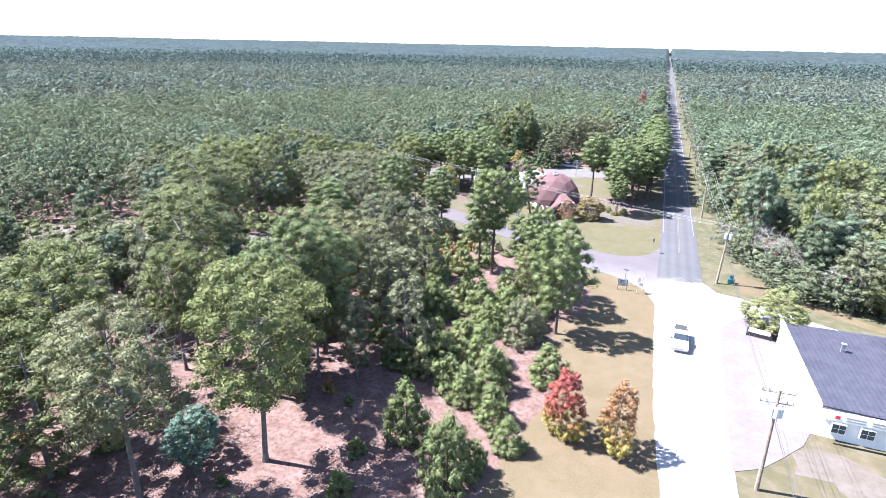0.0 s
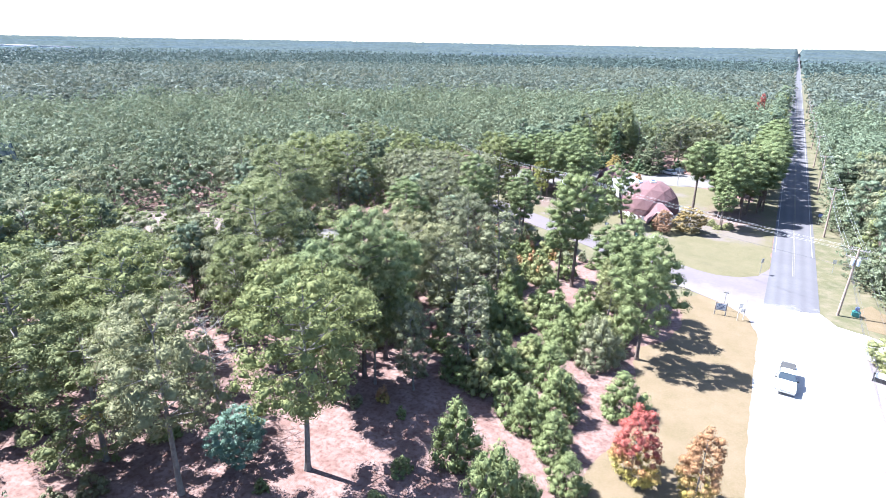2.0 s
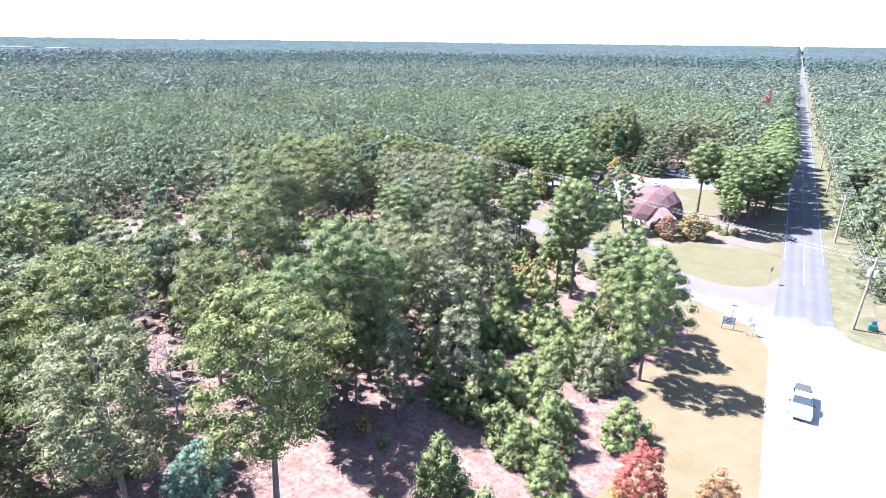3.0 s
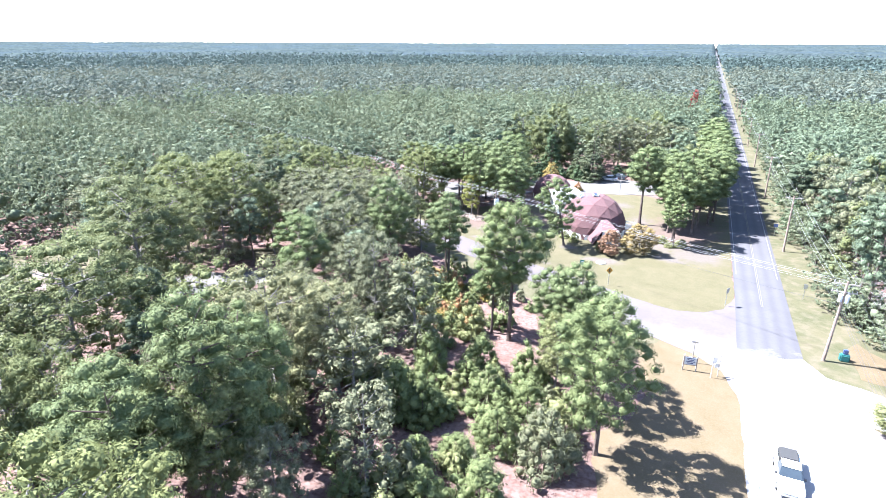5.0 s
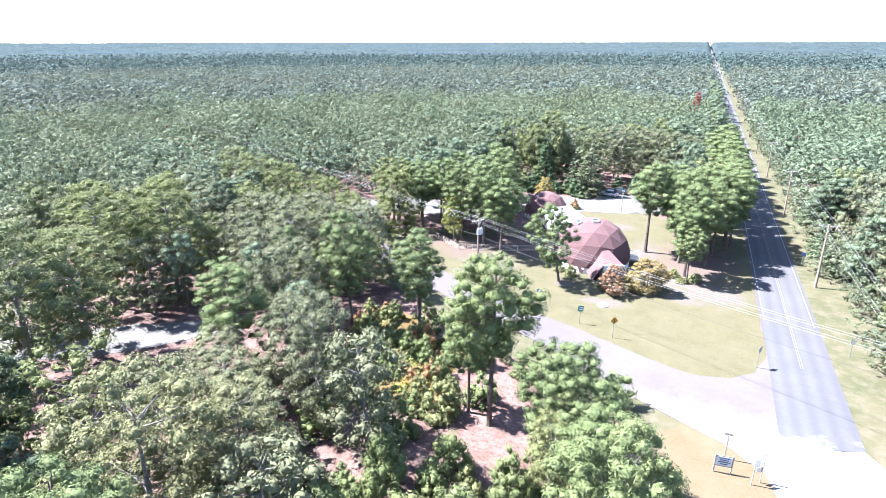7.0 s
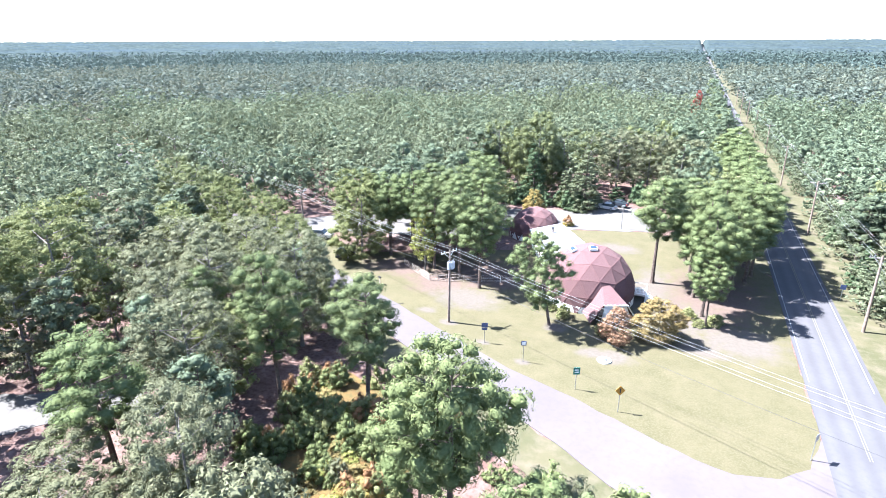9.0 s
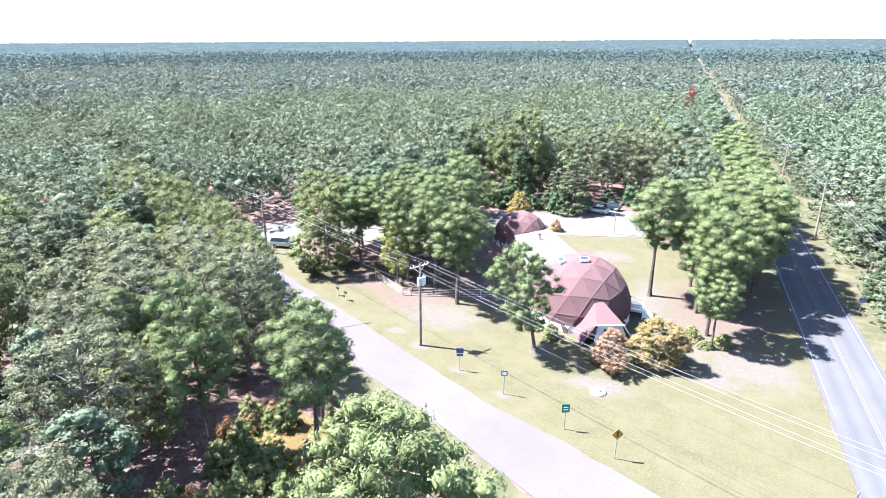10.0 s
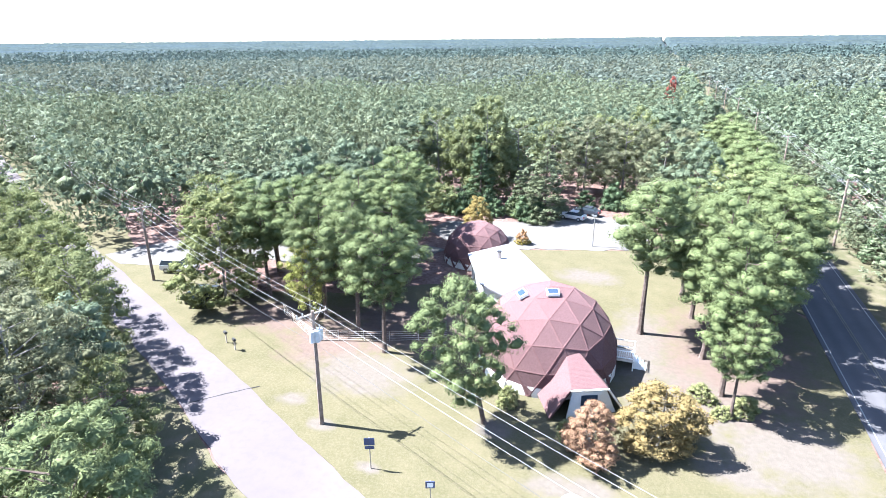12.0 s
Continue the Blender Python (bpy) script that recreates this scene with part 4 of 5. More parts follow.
def pole(x, y, h, turn, arms=1, cans=0, lean=0.0):
    ob = empty("utility_pole", x, y, 0, turn)
    ob.rotation_euler[1] += radians(lean)
    part("shaft", rod(bmesh.new(), (0, 0, 0), (0, 0, h), 0.19, 0.12, 10), M["wood_pole"], ob)
    for i in range(arms):
        z = h - 0.35 - i * 1.0
        arm = part("crossarm", cuboid(-1.25, 1.25, 0.12, 0.21, z - 0.055, z + 0.055), M["grey_wood"], ob)
        for u in (-1.2, -0.75, 0.75, 1.2):
            part("insulator", rod(bmesh.new(), (u, 0.165, z + 0.07), (u, 0.165, z + 0.28), 0.06, 0.045, 8), M["metal"], arm)
        for s in (-1, 1):
            part("brace", rod(bmesh.new(), (s * 0.7, 0.16, z - 0.06), (0, 0.13, z - 0.75), 0.025, sides=5), M["metal"], ob)
    for i in range(cans):
        a = -0.9 + i * 1.8 / max(1, cans - 1) if cans > 1 else 0.0
        can = part("transformer", rod(bmesh.new(), (0.42 * math.sin(a), -0.42 * math.cos(a), h - 2.4), (0.42 * math.sin(a), -0.42 * math.cos(a), h - 1.5), 0.22, sides=12), M["can"], ob)
        part("bushing", rod(bmesh.new(), (0.42 * math.sin(a), -0.42 * math.cos(a), h - 1.5), (0.42 * math.sin(a), -0.42 * math.cos(a), h - 1.2), 0.05, sides=6), M["metal"], can)
    tagged(ob, "weathered wooden utility pole with a crossarm" + (" and grey transformers" if cans else ""), "utility pole", "utility poles")
    return ob


def wire(a, b, sag, r=0.016, mat="wire", label="overhead wire strung between poles"):
    cu = bpy.data.curves.new("wire", "CURVE")
    cu.dimensions, cu.bevel_depth, cu.bevel_resolution = "3D", r, 0
    sp = cu.splines.new("POLY")
    n = 14
    sp.points.add(n)
    a, b = Vector(a), Vector(b)
    for i in range(n + 1):
        f = i / n
        p = a.lerp(b, f)
        sp.points[i].co = (p.x, p.y, p.z - sag * 4 * f * (1 - f), 1)
    cu.materials.append(M[mat])
    return tagged(new("overhead_wire", cu), label, "wire", "overhead wires")


ROADSIDE = [(13.1, 46.0), (13.2, 94.9), (12.8, 135.3), (12.6, 176.0), (12.5, 216), (12.5, 256), (12.5, 296), (12.5, 336), (12.5, 376), (12.5, 416)]
for i, (x, y) in enumerate(ROADSIDE):
    pole(x, y, 10.2, 2, 2 if i < 2 else 1, (3, 2)[i] if i < 2 else 0, 2.0 if i == 1 else -1.0)
for (x0, y0), (x1, y1) in zip([(13.1, 2)] + ROADSIDE, ROADSIDE):
    for u in (-1.2, -0.75, 0.75, 1.2):
        wire((x0 + u, y0, 10.1), (x1 + u, y1, 10.1), 0.5, 0.011, "dark_wire" if y1 < 100 else "wire")
    wire((x0, y0, 7.6), (x1, y1, 7.6), 0.7, 0.014, "dark_wire")
    wire((x0 + 0.15, y0, 6.9), (x1 + 0.15, y1, 6.9), 0.7, 0.014, "dark_wire")
STREET = [(-36.0, 117.6), (-71.8, 135.5), (-106.3, 153.0), (-140.9, 170.9), (-176, 188.5)]
for i, (x, y) in enumerate(STREET):
    pole(x, y, 10.0, 63, 1, 3 if i == 0 else 0, 1.0)
for (x0, y0), (x1, y1) in zip([(13.2, 94.9)] + STREET, STREET):
    d = Vector((x1 - x0, y1 - y0)).normalized()
    for u in (-1.2, -0.6, 0.6, 1.2):
        wire((x0 - d.y * u, y0 + d.x * u, 9.95), (x1 - d.y * u, y1 + d.x * u, 9.95), 0.6, 0.011)
    wire((x0, y0, 7.4), (x1, y1, 7.4), 0.8, 0.016, "dark_wire")

# ---- signs ----


def road_sign(name, x, y, turn, h, face, w, tall, label, posts=(0.0,), back="metal", tilt=0.0):
    ob = empty(name, x, y, 0, turn)
    ob.rotation_euler[1] += radians(tilt)
    for u in posts:
        part("post", cuboid(u - 0.035, u + 0.035, -0.03, 0.03, 0, h), M["metal"], ob)
    plate = part("plate", cuboid(-w / 2, w / 2, -0.06, -0.03, h - tall, h, 0.008), M[face], ob)
    tagged(ob, label, "sign")
    return ob, plate


s, pl = road_sign("route_sign", -30.0, 114.4, 20, 2.7, "blue_sign", 0.75, 0.62, "blue route sign with a small plate on a metal post")
part("plate", cuboid(-0.34, 0.34, -0.06, -0.03, 1.75, 2.02, 0.008), M["blue_sign"], s)
s, pl = road_sign("route_sign", -24.5, 112.0, 20, 2.7, "blue_sign", 0.6, 0.55, "blue and white shield sign on a metal post")
part("shield", cuboid(-0.2, 0.2, -0.075, -0.062, 2.25, 2.6), M["white"], pl)
s, pl = road_sign("direction_sign", -18.0, 108.9, 25, 2.7, "green_sign", 0.7, 0.85, "green direction sign on a metal post")
part("bar", cuboid(-0.22, 0.22, -0.075, -0.062, 2.35, 2.45), M["white"], pl)
part("bar", cuboid(-0.22, 0.22, -0.075, -0.062, 2.1, 2.2), M["white"], pl)
s = empty("warning_sign", -13.4, 106.7, 0, 25)
tagged(s, "orange-yellow diamond warning sign on a metal post", "sign")
part("post", cuboid(-0.035, 0.035, -0.03, 0.03, 0, 2.7), M["metal"], s)
pl = part("plate", slab([(0, -0.04, 3.05), (0.5, -0.04, 2.5), (0, -0.04, 1.95), (-0.5, -0.04, 2.5)], 0.03), M["yellow_sign"], s)
part("arrow", cuboid(-0.06, 0.06, -0.06, -0.045, 2.25, 2.75), M["black"], pl)
road_sign("stop_sign", 2.9, 106.2, 60, 2.8, "metal", 0.72, 0.72, "road sign seen from its bare metal back")
road_sign("roadside_sign", 12.1, 144.9, 0, 2.4, "blue_sign", 0.7, 0.7, "blue and white roadside sign at the verge")
road_sign("roadside_sign", 13.3, 113.5, 0, 2.4, "metal", 0.5, 0.7, "small metal roadside sign at the verge")
road_sign("bus_sign", 4.5, 66.4, 0, 3.2, "white", 0.75, 0.9, "white sign plate on a metal post at the road's edge")
s = empty("junction_sign", 1.5, 85.7, 0, 40)
tagged(s, "two metal posts with sign plates at the junction", "sign")
for u in (-0.45, 0.45):
    part("post", cuboid(u - 0.04, u + 0.04, -0.03, 0.03, 0, 3.1 if u > 0 else 2.7), M["grey_wood"], s)
part("plate", cuboid(-0.55, 0.0, -0.06, -0.03, 1.9, 2.6), M["metal"], s)
part("plate", cuboid(-0.1, 0.6, 0.03, 0.06, 1.2, 1.7), M["metal"], s)
s = empty("name_board", -1.1, 86.0, 0, 8)
tagged(s, "grey wooden notice board with blue lettering on two posts", "sign")
for u in (-0.7, 0.7):
    part("post", cuboid(u - 0.06, u + 0.06, -0.06, 0.06, 0, 2.0), M["grey_wood"], s)
b = part("board", cuboid(-0.72, 0.72, -0.09, -0.05, 0.75, 1.85), M["wood_pole"], s)
part("panel", cuboid(-0.62, 0.62, -0.11, -0.085, 0.83, 1.77), M["can"], b)
for i, w in enumerate((0.9, 0.7, 1.0, 0.6)):
    part("bar", cuboid(-w / 2, w / 2, -0.125, -0.107, 1.58 - i * 0.2, 1.68 - i * 0.2), M["blue_sign"], b)
s = empty("street_post", -0.85, 88.0, 0, 0)
tagged(s, "thin grey metal post beside the junction", "post")
part("post", rod(bmesh.new(), (0, 0, 0), (0, 0, 2.6), 0.06, 0.05), M["metal"], s)
part("plate", cuboid(-0.35, 0.35, -0.02, 0.02, 2.6, 2.8), M["metal"], s)
for x, y in ((-52.0, 125.6), (-50.2, 124.7)):
    s = empty("mailbox", x, y, 0, 60)
    tagged(s, "black mailbox on a wooden post beside the side road", "mailbox", "mailboxes")
    part("post", cuboid(-0.05, 0.05, -0.05, 0.05, 0, 1.05), M["grey_wood"], s)
    bm = cuboid(-0.14, 0.14, -0.28, 0.28, 1.05, 1.32, 0.06)
    part("box", bm, M["black"], s)
s = empty("well_cover", -16.0, 115.8)
tagged(s, "round white concrete cover with a small cap on the lawn", "well cover")
part("base", rod(bmesh.new(), (0, 0, 0), (0, 0, 0.16), 0.85, 0.8, 20), M["concrete"], s)
part("cap", rod(bmesh.new(), (0, 0, 0.16), (0, 0, 0.5), 0.2, 0.16, 12), M["white"], s)
s = empty("small_pylon", 15.4, 95.9)
tagged(s, "teal and blue covered equipment on the verge by the pole", "equipment")
part("cover", cuboid(-0.5, 0.5, -0.4, 0.4, 0, 0.9, 0.12), M["teal"], s)
part("top", cuboid(-0.25, 0.25, -0.2, 0.2, 0.9, 1.5, 0.08), M["blue_sign"], s)
s = empty("lamp_post", -20.0, 166.1)
tagged(s, "slim lamp post at the edge of the gravel car park", "lamp post")
part("shaft", rod(bmesh.new(), (0, 0, 0), (0, 0, 4.6), 0.08, 0.06), M["metal"], s)
part("head", cuboid(-0.3, 0.3, -0.15, 0.15, 4.55, 4.75, 0.04), M["metal"], s)

# chain fence beside the lawn
fence = empty("wire_fence", 0, 0)
tagged(fence, "low rusty wire fence on thin posts along the needle-covered ground", "fence")
FENCE = [(-50.2, 133.0), (-43.9, 128.9), (-41.4, 129.7), (-36.4, 131.2), (-31.0, 133.4)]
for (x0, y0), (x1, y1) in zip(FENCE, FENCE[1:]):
    n = max(2, int(math.hypot(x1 - x0, y1 - y0) / 2))
    for i in range(n):
        f = i / n
        x, y = x0 + (x1 - x0) * f, y0 + (y1 - y0) * f
        part("post", rod(bmesh.new(), (x, y, 0), (x, y, 1.15), 0.03, sides=6), M["metal"], fence)
    for z in (0.15, 0.4, 0.65, 0.9, 1.12):
        part("rail", rod(bmesh.new(), (x0, y0, z), (x1, y1, z), 0.018, sides=4), M["grey_wood"], fence)

# ---- vehicles ----


def vehicle(name, x, y, turn, paint, outline, cabin, length, width, label, bed=False):
    """outline and cabin: side profiles, as rows of (along, up)."""
    ob = empty(name, x, y, 0.08, turn)

    def loft(prof, w0, w1, mat, pname, under=None):
        bm = bmesh.new()
        zs = [z for _, z in prof]
        lo, hi = min(zs), max(zs)
        rows = []
        for s in (-1, 1):
            rows.append([bm.verts.new((u, s * (w0 + (w1 - w0) * (z - lo) / (hi - lo)) / 2, z)) for u, z in prof])
        bm.faces.new(rows[0])
        bm.faces.new(rows[1][::-1])
        for i in range(len(prof)):
            j = (i + 1) % len(prof)
            bm.faces.new((rows[0][i], rows[1][i], rows[1][j], rows[0][j]))
        bmesh.ops.recalc_face_normals(bm, faces=bm.faces[:])
        bmesh.ops.bevel(bm, geom=bm.edges[:], offset=0.05, segments=2, affect="EDGES")
        return part(pname, bm, M[mat], under or ob)

    body = loft(outline, width, width * 0.95, paint, "body")
    loft(cabin, width * 0.93, width * 0.74, "glass", "cabin_glass")
    us = [u for u, z in cabin]
    top = max(z for _, z in cabin)
    lid = [u for u, z in cabin if z > top - 0.05]
    part("roof", cuboid(min(lid) - 0.04, max(lid) + 0.04, -width * 0.37, width * 0.37, top - 0.02, top + 0.05, 0.02), M[paint], ob)
    for u in (length * 0.3, -length * 0.31):
        for s in (-1, 1):
            wheel = part("wheel", rod(bmesh.new(), (u, s * (width / 2 - 0.2), 0.34), (u, s * (width / 2 + 0.02), 0.34), 0.34, sides=18), M["rubber"], ob)
            part("rim", rod(bmesh.new(), (u, s * (width / 2 + 0.0), 0.34), (u, s * (width / 2 + 0.035), 0.34), 0.2, sides=12), M["metal"], wheel)
    for s in (-1, 1):
        part("headlight", cuboid(length / 2 - 0.08, length / 2 + 0.02, s * width * 0.36 - 0.16, s * width * 0.36 + 0.16, 0.62, 0.8, 0.02), M["white"], ob)
        part("tail_light", cuboid(-length / 2 - 0.02, -length / 2 + 0.08, s * width * 0.42 - 0.08, s * width * 0.42 + 0.08, 0.65, 0.95, 0.02), M["red"], ob)
        part("mirror", cuboid(max(us) - 0.5, max(us) - 0.3, s * (width / 2 + 0.08) - 0.1, s * (width / 2 + 0.08) + 0.1, 0.98, 1.14, 0.02), M["black"], ob)
    part("grille", cuboid(length / 2 - 0.06, length / 2 + 0.015, -width * 0.26, width * 0.26, 0.55, 0.82), M["black"], ob)
    part("bumper", cuboid(length / 2 - 0.1, length / 2 + 0.08, -width * 0.46, width * 0.46, 0.34, 0.52, 0.03), M["metal"], ob)
    if bed:
        part("bed_floor", cuboid(-length / 2 + 0.12, -0.55, -width * 0.4, width * 0.4, 0.76, 0.82), M["black"], ob)
        for s in (-1, 1):
            part("bed_side", cuboid(-length / 2 + 0.05, -0.5, s * width * 0.44 - 0.06, s * width * 0.44 + 0.06, 0.9, 1.3, 0.02), M[paint], ob)
        part("tailgate", cuboid(-length / 2, -length / 2 + 0.1, -width * 0.44, width * 0.44, 0.6, 1.28, 0.02), M[paint], ob)
        load = part("load", cuboid(-2.3, -0.7, -0.7, 0.7, 0.82, 1.6, 0.06), M["rubber"], ob, "dark load lying in the bed")
    tagged(ob, label, "car")
    return ob


SUV = [(-2.3, 0.35), (2.25, 0.35), (2.35, 0.6), (2.25, 0.95), (1.1, 1.08), (-2.3, 1.08), (-2.38, 0.7)]
SUV_CAB = [(1.25, 1.06), (0.55, 1.68), (-2.0, 1.70), (-2.32, 1.06)]
CAR = [(-2.25, 0.32), (2.15, 0.32), (2.25, 0.55), (2.1, 0.78), (1.0, 0.92), (-1.6, 0.95), (-2.25, 0.9)]
CAR_CAB = [(1.15, 0.9), (0.35, 1.42), (-0.95, 1.42), (-1.75, 0.92)]
TRUCK = [(-2.6, 0.5), (2.6, 0.45), (2.7, 0.65), (2.6, 1.0), (1.2, 1.12), (-0.5, 1.12), (-0.52, 0.75), (-2.6, 0.75)]
TRUCK_CAB = [(1.25, 1.1), (0.65, 1.72), (-0.3, 1.74), (-0.48, 1.1)]
vehicle("pickup_truck", 7.2, 71.0, -91, "car_white", TRUCK, TRUCK_CAB, 5.3, 1.95, "white pickup truck on the pale road, its bed loaded", bed=True)
vehicle("minivan", -70.8, 139.0, 12, "silver", SUV, SUV_CAB, 4.7, 1.9, "silver minivan parked under the trees beside the lawn")
vehicle("black_suv", -61.4, 132.9, 100, "dark_paint", SUV, SUV_CAB, 4.6, 1.9, "black off-road car parked in the shade of a tree")
vehicle("silver_car", -24.6, 178.6, 165, "silver", CAR, CAR_CAB, 4.5, 1.8, "silver car parked in the shaded car park")
vehicle("dark_car", -22.6, 182.0, 165, "dark_paint", CAR, CAR_CAB, 4.5, 1.8, "dark car parked in the shaded car park")

M["cedar"] = foliage("cedar_leaves", (0.042, 0.055, 0.032), (0.13, 0.145, 0.085), (0.10, 0.12, 0.065), 0.3)
M["gold_lime"] = foliage("yellow_green_leaves", (0.11, 0.12, 0.03), (0.26, 0.27, 0.09), (0.24, 0.24, 0.07), 0.4)


# ---- trees placed one by one ----
def pines(rows, **kw):
    for x, y, h, r in rows:
        plant("pine", x, y, h, r, **kw)


def oaks(rows, **kw):
    for x, y, h, r in rows:
        plant("oak", x, y, h, r, **kw)


# near wood, pines
plant("umbrella", -22.0, 84.0, 18.2, 4.3, leaf="young", label="tall light green pine with a bare trunk at the wood's edge")
pines([(-33.4, 47.0, 20.0, 4.4), (-33.8, 51.5, 17.5, 4.0), (-33.5, 41.6, 18.0, 4.3), (-37.2, 43.0, 15.5, 3.6), (-12.6, 78.2, 14.0, 3.3), (-9.8, 73.5, 12.5, 3.4), (-15.8, 81.3, 12.4, 3.2),
       (-44.6, 94.6, 16.6, 3.6), (-36.6, 98.0, 14.2, 3.8), (-38.6, 101.8, 11.8, 2.8), (-55.6, 96.7, 12.5, 3.2), (-50.4, 81.0, 14.4, 4.4), (-24.6, 85.0, 12.5, 2.8)])
plant("full_pine", -8.3, 67.4, 15.8, 4.1, leaf="young", label="tall pine with a long dense crown at the wood's edge")
# near wood, oaks
for x, y, h, r in ((-28.6, 33.0, 19.6, 5.4), (-42.6, 43.0, 15.0, 3.6), (-46.5, 42.0, 15.5, 4.0), (-31.6, 46.6, 14.0, 3.0), (-36.7, 44.7, 14.5, 3.2)):
    plant("high_oak", x, y, h, r)
oaks([(-44.5, 24.4, 14.5, 5.0), (-50.4, 31.5, 18.4, 6.0), (-53.6, 24.0, 18.5, 5.5), (-56.2, 53.2, 18.2, 6.4), (-68.4, 69.6, 19.2, 6.6), (-69.4, 77.0, 16.4, 5.8), (-79.6, 87.2, 18.2, 6.2), (-75.2, 94.2, 17.8, 6.0), (-62, 60, 16.5, 5.5)])
plant("high_oak", -35.4, 25.4, 17.6, 5.0, leaf="olive_leaf", label="loose olive-green oak tree with thin foliage")
oaks([(-43.8, 72.3, 9.5, 4.0), (-47.5, 76.0, 9.0, 3.6), (-36.7, 76.7, 15.2, 3.6), (-42.0, 79.0, 12.2, 3.8), (-49.0, 88.6, 14.0, 4.6), (-54.5, 106.0, 13.6, 4.2), (-49.9, 105.2, 14.6, 4.4), (-57.8, 100.4, 14.6, 5.0), (-69.8, 108.0, 13.0, 5.2), (-56.6, 93.5, 13.0, 4.2), (-27.4, 47.9, 10.5, 2.4), (-62.5, 112, 13, 4.6), (-14.5, 84.2, 9.5, 3.2)],
     leaf="pale_oak", label="pale grey-green oak tree with a loose leafy crown")
oaks([(-57.4, 115.8, 12.5, 3.9), (-64.4, 119.6, 13.5, 3.9), (-71.8, 123.2, 13.6, 3.9), (-79.8, 126.4, 13.5, 4.2), (-90, 129.5, 14, 4.6), (-100, 134.5, 14, 4.8), (-46.5, 108.5, 9.0, 3.0)])
oaks([(-37.6, 59.1, 16.8, 5.2), (-34.6, 65.5, 13.2, 4.0), (-40.2, 63.5, 14.0, 4.4)], leaf="olive_leaf", label="loose olive-green oak tree with thin foliage")
# the lawn's pines
plant("umbrella", -12.6, 141.2, 16.4, 4.7)
plant("full_pine", -23.8, 121.9, 13.0, 3.7, lean=(8, -9))
pines([(-5.8, 132.1, 15.0, 3.8), (-5.4, 128.8, 9.6, 2.3), (-6.9, 138.0, 16.0, 4.0), (-2.6, 138.4, 14.4, 3.7), (-1.8, 144.0, 15.4, 3.8), (-4.6, 145.0, 15.8, 4.1), (1.2, 149.5, 14.5, 4.0), (0.9, 158.5, 15, 4.5), (0.4, 164, 15.2, 4.4), (1.0, 170, 14.6, 4.4), (0.6, 176, 15.5, 4.6), (0.9, 182.5, 15, 4.4), (0.2, 189, 15.4, 4.5), (0.8, 196, 15, 4.4), (0.4, 203, 15.5, 4.6), (0.9, 211, 15, 4.5), (0.2, 146.5, 15.2, 4.4), (-3.5, 151.0, 15.0, 4.6), (0.5, 153.5, 15.6, 4.4), (-7.5, 146.5, 14.0, 4.1), (-8.2, 152.5, 14.6, 4.4)])
plant("oak", -46.3, 132.4, 9.4, 2.6, leaf="gold_lime", label="small yellow-green tree beside the wire fence")
pines([(-45.2, 133.6, 15.4, 3.6), (-40.2, 131.7, 16.4, 4.1), (-36.0, 129.2, 14.2, 3.9), (-39.5, 138.5, 15.0, 4.0), (-44.0, 140.5, 16.0, 4.1), (-50.5, 137.0, 15.0, 4.1), (-54.6, 136.4, 14.4, 3.9), (-42.5, 146, 15.5, 4.0), (-43.5, 153, 15, 4.0), (-47, 157, 15, 4.1), (-49.5, 143.5, 15, 4.1)])
plant("oak", -14.2, 76.2, 8.6, 2.5, leaf="lime_leaf", label="small light green leafy tree among the pines")
plant("maple", -58.4, 133.2, 13.5, 5.0, leaf="oak", name="oak_tree", label="dense green oak tree with boughs down to the parked car")
plant("oak", -62.5, 138.5, 13.8, 4.6)
# bushes and young trees with colours of their own
plant("maple", -4.2, 47.0, 7.4, 2.3, leaf="red_leaf", label="young maple with red leaves in full autumn colour")
plant("maple", 1.0, 46.5, 7.5, 2.1, leaf="rust_leaf", label="young maple with rust-orange autumn leaves")
plant("maple", -15.6, 120.4, 4.7, 2.2, leaf="pink_leaf", name="ornamental_tree", label="small ornamental tree with pinkish brown leaves beside the gable")
plant("maple", -10.8, 123.6, 5.3, 3.2, leaf="amber_leaf", name="ornamental_tree", label="small ornamental tree with yellow-olive leaves on the lawn")
plant("maple", -8.6, 304.0, 16.5, 2.2, leaf="red_leaf", label="single red autumn tree standing in the green wood")
plant("maple", -37.2, 164.5, 6.6, 2.5, leaf="yellow_leaf", label="small tree with bright yellow leaves behind the rear dome")
plant("bush", -30.0, 164.0, 2.4, 1.2, leaf="rust_leaf", name="shrub", label="little rusty red shrub beside the rear dome")
plant("maple", 19.2, 79.8, 6.2, 4.2, leaf="lime_leaf", name="spreading_tree", label="low spreading light green tree beside the white building")
plant("maple", -34.7, 30.8, 5.6, 2.6, leaf="blue_pine", name="young_pine", label="round bluish green young pine", group="young pines", bark="bark")
for x, y, h, r in ((-17.4, 122.3, 2.0, 1.0), (-7.4, 131.0, 1.5, 1.3), (-4.3, 130.2, 1.6, 1.4), (-6.0, 129.0, 1.1, 1.0), (-22.6, 125.0, 1.9, 1.2), (-24.6, 126.4, 1.6, 1.1)):
    plant("bush", x, y, h, r, name="shrub", label="low green leafy shrub at the lawn's edge", group="garden shrubs", leaf="lime_leaf")
for x, y, h, r in ((15.5, 150, 7.0, 2.2), (16.5, 172, 8.0, 2.4)):
    plant("cone", x, y, h, r)
